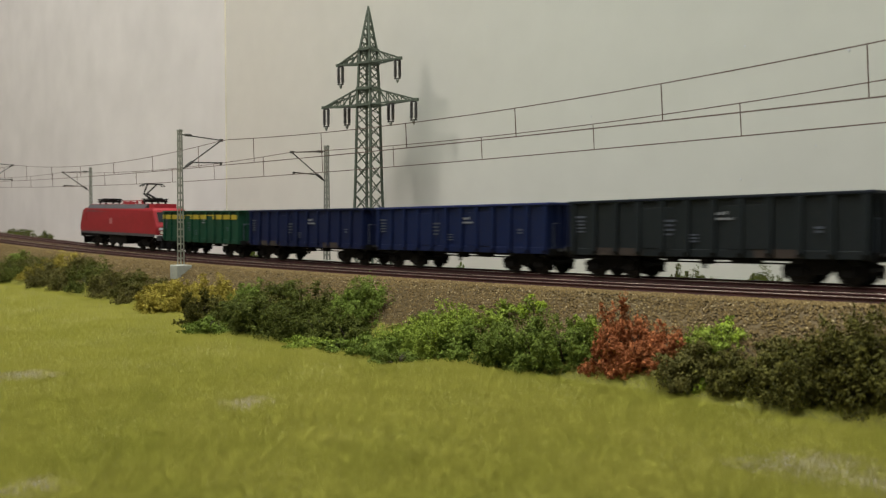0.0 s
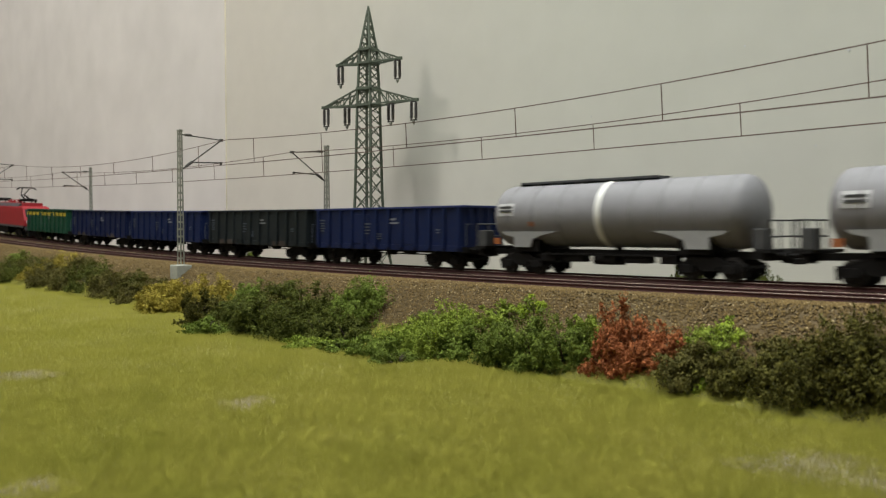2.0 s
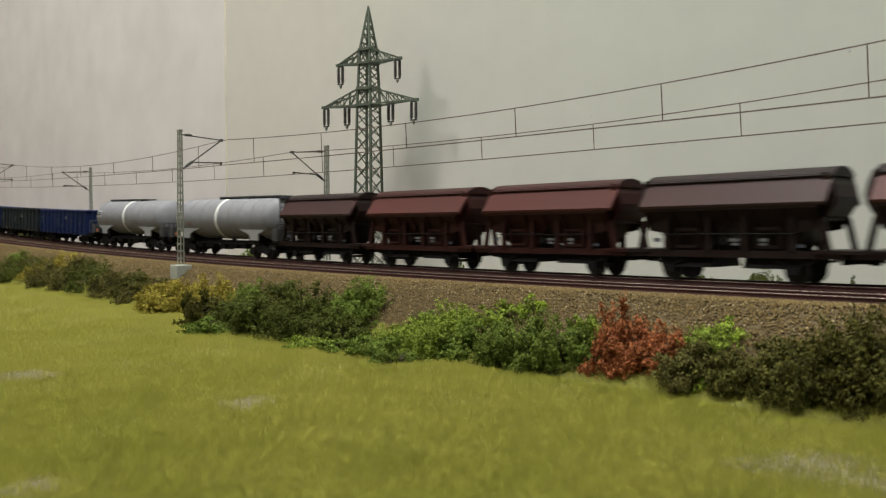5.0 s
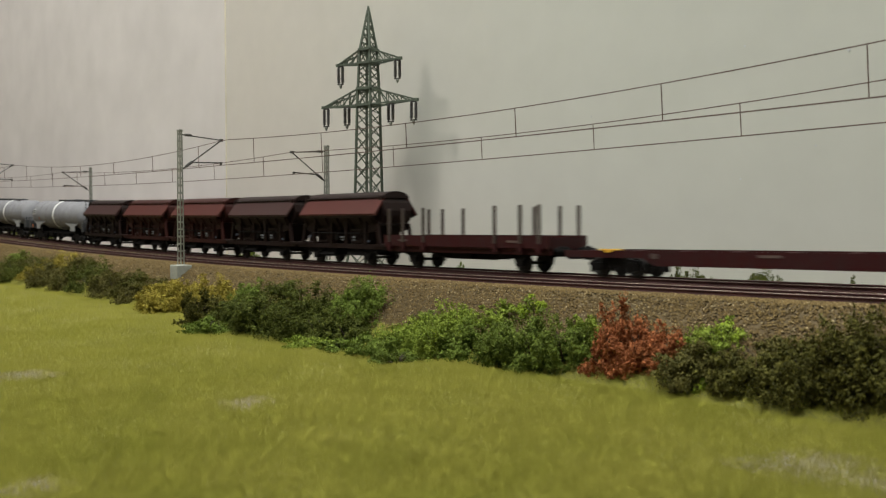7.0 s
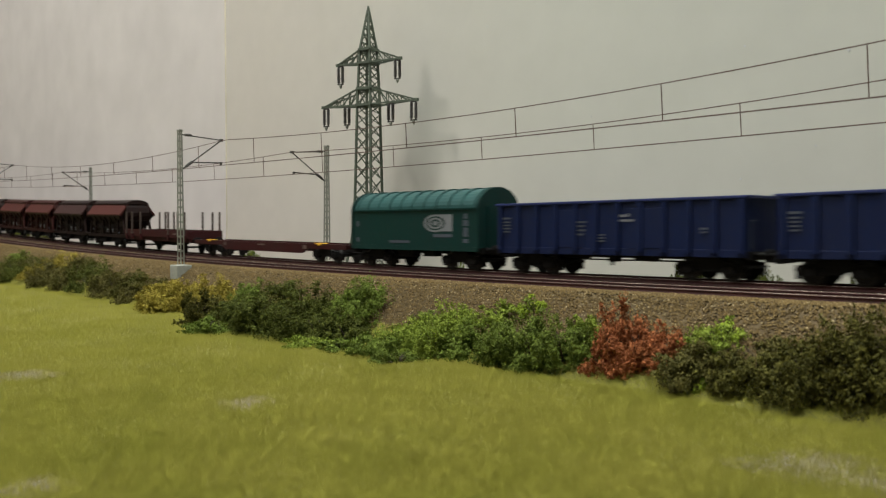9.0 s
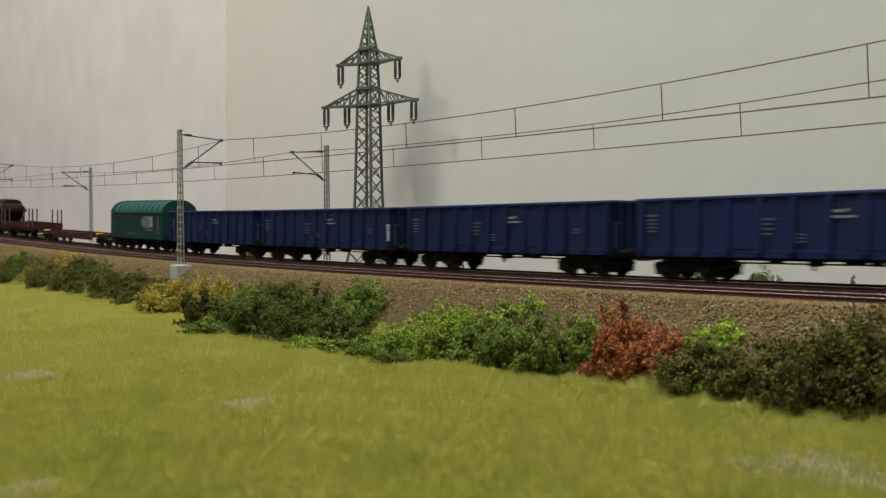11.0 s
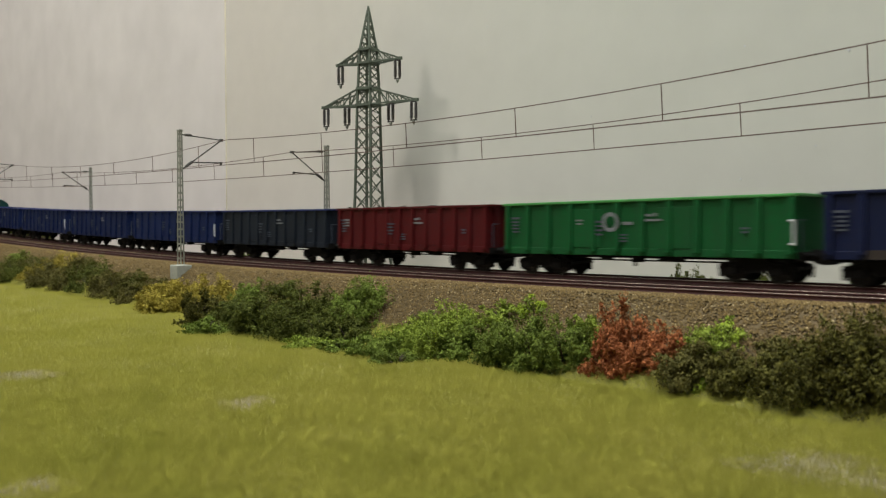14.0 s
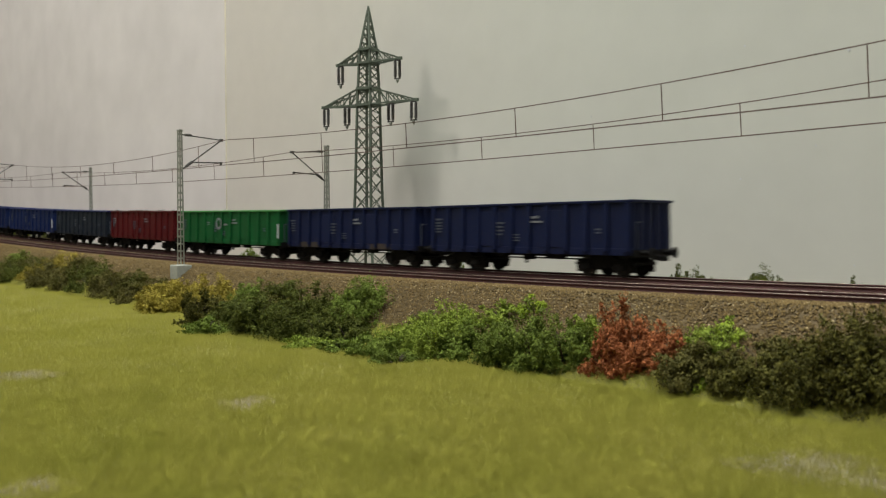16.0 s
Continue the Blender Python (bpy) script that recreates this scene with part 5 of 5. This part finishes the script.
def locomotive(left, right):
    root, h = vehicle("electric_locomotive", "red electric locomotive with grey roof and a raised pantograph", "locomotive", left, right, "train")
    half = h
    w = 1.45
    # body with raked cab ends
    bm = B()
    side = [(-half, 1.35), (-half - 0.02, 2.0), (-half + 0.55, 3.35), (-half + 0.95, 3.55), (half - 0.95, 3.55), (half - 0.55, 3.35), (half + 0.02, 2.0), (half, 1.35)]
    a = [bm.verts.new((x, -w if z < 3.4 else -w + 0.12, z)) for x, z in side]
    b = [bm.verts.new((x, w if z < 3.4 else w - 0.12, z)) for x, z in side]
    k = len(side)
    for i in range(k):
        bm.faces.new((a[i], a[(i + 1) % k], b[(i + 1) % k], b[i]))
    bm.faces.new(a)
    bm.faces.new(b[::-1])
    bmesh.ops.bevel(bm, geom=list(bm.edges), offset=0.07, segments=2, affect="EDGES")
    body = part("body", bm, M_RED, root)
    bm = B()
    prism(bm, [(-1.40, 3.22), (-1.33, 3.5), (-1.08, 3.86), (1.08, 3.86), (1.33, 3.5), (1.40, 3.22)], -half + 1.5, half - 2.4)
    part("roof_hood", bm, M_LOCOGREY, root, "grey roof edge")
    part("roof_top", box(B(), -half + 1.3, half - 1.3, -0.95, 0.95, 3.5, 3.9, 0.05), M_RED, root)
    for g in (-1, 1):
        part("lower_band", box(B(), -half + 0.3, half - 0.3, g * (w + 0.005) - 0.02, g * (w + 0.005) + 0.02, 1.2, 1.42), M_LOCOGREY, root, "grey lower band")
    # cab ends: windscreen, lamps, white field
    for g in (-1, 1):
        bm = B()
        q = 0.03
        vs = [bm.verts.new((g * (half + 0.02 - 0.575 * (z - 2.0) / 1.35 + q), y, z)) for z in (2.4, 3.2) for y in (-1.2, 1.2)]
        bm.faces.new((vs[0], vs[1], vs[3], vs[2]))
        part("windscreen", bm, M_GLASSY, body, "dark cab windscreen")
        part("white_field", box(B(), g * (half + 0.04) - 0.012, g * (half + 0.04) + 0.012, -1.2, 1.2, 1.75, 1.95), M_WHITE, body)
        for y in (-1.0, 1.0):
            part("headlight", lathe(B(), [(-0.03, 0.13), (0.03, 0.13)], "x", 12, (g * (half + 0.05), y, 1.55)), M_LAMP, body, "round headlight")
        part("buffer_beam", box(B(), g * half - 0.15, g * half + 0.02, -1.35, 1.35, 0.9, 1.3), M_LOCOGREY, root)
        part("snow_plough", side_prism(B(), [(g * half - 0.1, 0.85), (g * half + 0.15, 0.85), (g * half + 0.2, 0.25), (g * half, 0.25)], -1.1, 1.1), M_BLACK, root)
        for y in (-1, 1):
            part("cab_window", box(B(), g * (half - 1.25) - 0.35, g * (half - 1.25) + 0.35, y * (w + 0.01) - 0.012, y * (w + 0.01) + 0.012, 2.45, 3.1), M_RED, body)
    marks(root, [(-0.9, 2.4, 0.7, 0.5)], w + 0.02, M_BADGE, "badge")
    part("tank_box", box(B(), -1.9, 1.9, -1.25, 1.25, 0.45, 1.2, 0.05), M_BLACK, root)

    def panto(x, raised):
        p = part("pantograph", box(B(), x - 0.85, x + 0.85, -0.75, 0.75, 4.05, 4.13), M_BLACK, root, "raised pantograph" if raised else "lowered pantograph")
        bm = B()
        for dx in (-0.7, 0.7):
            for y in (-0.6, 0.6):
                lathe(bm, [(3.85, 0.07), (3.92, 0.12), (3.98, 0.07), (4.04, 0.11), (4.08, 0.07)], "z", 8, (x + dx, y, 0))
        part("insulators", bm, M_BLACK, p)
        bm = B()
        if raised:
            knee, head = (x - 1.9, 4.8), (x - 0.5, 5.58)
        else:
            knee, head = (x - 1.0, 4.22), (x + 0.5, 4.36)
        for y in (-0.35, 0.35):
            rod(bm, (x + 0.3, y * 0.9, 4.15), (knee[0], y * 0.4, knee[1]), 0.085, seg=6)
            rod(bm, (knee[0], y * 0.4, knee[1]), (head[0], y * 1.2, head[1]), 0.06, seg=6)
        part("arm", bm, M_BLACK, p)
        bm = B()
        for dx in (-0.75, -0.25, 0.3, 0.8):
            box(bm, x + dx - 0.06, x + dx + 0.06, -0.7, 0.7, 4.1, 4.24)
        box(bm, x - 0.3, x + 0.7, -0.35, 0.35, 4.1, 4.4, 0.03)
        for y in (-0.62, 0.62):
            rod(bm, (x - 1.1, y, 4.3), (x + 1.1, y, 4.3), 0.05, seg=6)
        part("drive_frame", bm, M_BLACK, p)
        bm = B()
        for dx in (-0.25, 0.25):
            rod(bm, (head[0] + dx, -0.75, head[1]), (head[0] + dx, 0.75, head[1]), 0.05, seg=6)
            for g in (-1, 1):
                rod(bm, (head[0] + dx, g * 0.75, head[1]), (head[0] + dx, g * 1.0, head[1] - 0.22), 0.04, seg=6)
        part("contact_head", bm, M_BLACK, p)
    panto(-half + 3.4, False)
    panto(half - 3.4, True)
    bm = B()
    for x in (-2.0, -0.6, 0.8, 1.9):
        lathe(bm, [(3.88, 0.1), (4.05, 0.14), (4.2, 0.06)], "z", 8, (x, 0.2, 0))
    rod(bm, (-2.2, 0.2, 4.2), (2.2, 0.2, 4.2), 0.04, seg=6)
    box(bm, 0.0, 1.1, -0.7, -0.1, 3.88, 4.1, 0.03)
    part("roof_line", bm, M_RED, root)
    for x in (-half + 3.2, half - 3.2):
        b = part("bogie", shared("bogie", bogie_mesh), None, root, "black two-axle bogie")
        b.location = (x * U, 0, 0)
        for dx in (-0.9, 0.9):
            wz = part("wheelset", shared("wheelset", wheelset_mesh), None, b)
            WHEELS.append((wz, dx))
    ends(root, half)


BLUE = "blue open bogie wagon with ribbed steel sides"
locomotive(-44.4, -27.9)
open_wagon(-26.45, -14.55, P_GREEN_DARK, P_GREEN_DARK, "dark green open bogie wagon with a yellow stripe", stripe=M_STRIPE, ribs=11)
open_wagon(-13.2, -0.55, P_BLUE_DARK, P_BLUE_DARK, "dirty dark blue open bogie wagon with rusty edges", rust=True)
open_wagon(0.6, 13.0, P_BLUE, P_RIM_BLUE_LIT, BLUE)
open_wagon(14.25, 26.9, P_GREY, P_GREY_BLUE, "weathered dark grey open bogie wagon", rust=True)
open_wagon(27.9, 40.5, P_BLUE, P_RIM_BLUE_LIT, BLUE)
TANK = "silver grey bogie tank wagon with a bright centre band"
tank_wagon(41.7, 56.2, TANK, True)
tank_wagon(57.7, 73.0, TANK)
HOP = "red brown hopper wagon with a rounded swing roof"
hopper_wagon(73.85, P_BROWN_DARK, P_PANEL_LIT_D, "dark brown hopper wagon with a rounded swing roof")
hopper_wagon(83.0, P_BROWN, P_PANEL_LIT, HOP)
hopper_wagon(92.15, P_BROWN, P_PANEL_LIT, HOP)
hopper_wagon(101.1, P_BROWN_DARK, P_PANEL_LIT_D, "dark brown hopper wagon with a rounded swing roof")
hopper_wagon(110.1, P_BROWN_DARK, P_PANEL_LIT, HOP)
stake_wagon(118.3, 130.05)
container_flat(130.95, 149.9)
covered_wagon(150.75, 160.9)
open_wagon(162.3, 174.9, P_BLUE, P_RIM_BLUE_LIT, BLUE)
open_wagon(176.1, 189.4, P_BLUE, P_RIM_BLUE_LIT, BLUE, ladder=True)
open_wagon(190.9, 204.0, P_BLUE, P_RIM_BLUE_LIT, BLUE)
open_wagon(205.4, 219.55, P_BLUE_LIGHT, P_RIM_BLUE_LIT, "blue open bogie wagon with a white corner grab bar", ladder=True)
open_wagon(220.6, 233.2, P_GREY_BLUE, P_RIM_BLUE_LIT, "dark grey open bogie wagon with a highlighted blue rim")
RED_WAGON = open_wagon(234.35, 246.6, P_RUST_RED, P_RUST_RED, "deep red open bogie wagon heaped with scrap", bright=((-5.0, 2.62, 0.55, 0.1), (-5.0, 2.46, 0.4, 0.08), (-5.0, 2.3, 0.45, 0.08)))
open_wagon(247.75, 261.75, P_GREEN, P_GREEN_RIM, "bright green open bogie wagon with a white corner grab bar", ladder=True, ring=-0.9, bright=((-0.1, 2.3, 0.5, 0.12), (-2.6, 2.45, 0.35, 0.07), (-2.6, 2.3, 0.3, 0.07)))
open_wagon(262.72, 275.1, P_BLUE_DARK, P_BLUE_DARK, "dirty dark blue open bogie wagon with rusty edges", rust=True)
open_wagon(276.3, 288.6, P_BLUE_DARK, P_BLUE_DARK, "dark blue open bogie wagon at the train's end")


def scrap_load(root):
    """Loose wire and strip that shows over the red wagon's rim."""
    rng = random.Random(5)
    bm = B()
    for i in range(46):
        x, y = rng.uniform(-5.6, 0.5), rng.uniform(-1.2, 1.2)
        h = rng.uniform(3.22, 3.45)
        p = Vector((x, y, 3.05))
        for j in range(4):
            q = p + Vector((rng.uniform(-0.1, 0.45), rng.uniform(-0.3, 0.3), 0))
            q.z = h - 0.12 * abs(j - 1.5) + rng.uniform(-0.05, 0.05)
            rod(bm, p, q, 0.025, seg=4)
            p = q
    prism(bm, [(-1.3, 1.2), (1.3, 1.2), (1.3, 2.9), (0.6, 3.1), (-0.6, 3.1), (-1.3, 2.9)], -5.9, 5.9)
    part("scrap_load", bm, P_BROWN_DARK, root, "tangled rusty scrap load")


scrap_load(RED_WAGON)

# ---- what moves ----
SPEEDS = [16.98258, 16.15357, 16.9919, 16.79668, 17.77674, 17.76334, 16.4342, 16.57496, 17.18991]


def gone(t):
    """Way of the train since the start."""
    d, i = 0.0, 0
    while t > 2 * i + 2 and i < 7:
        d += (SPEEDS[i] + SPEEDS[i + 1])
        i += 1
    e = t - 2 * i
    return d + SPEEDS[i] * e + (SPEEDS[i + 1] - SPEEDS[i]) / 2 * e * e / 2


def motions():
    for root, centre, arm in TRAIN:
        rows = []
        for i in range(33):
            t = i * 0.5
            s = centre - gone(t)
            a, b = grade(s - arm), grade(s + arm)
            tilt = -math.degrees(math.atan2(b - a, 2 * arm))
            rows.append((t, spot(s, 0, (a + b) / 2, tilt=tilt, follow=False)))
        walk(root, rows)
    turns = [(i / 30.0, -math.degrees(gone(i / 30.0) / 0.46)) for i in range(481)]
    for wheel, dx in WHEELS:
        walk(wheel, [(t, Matrix.Translation((dx * U, 0, 0.46 * U)) @ Euler((0, radians(a), 0)).to_matrix().to_4x4()) for t, a in turns])


motions()
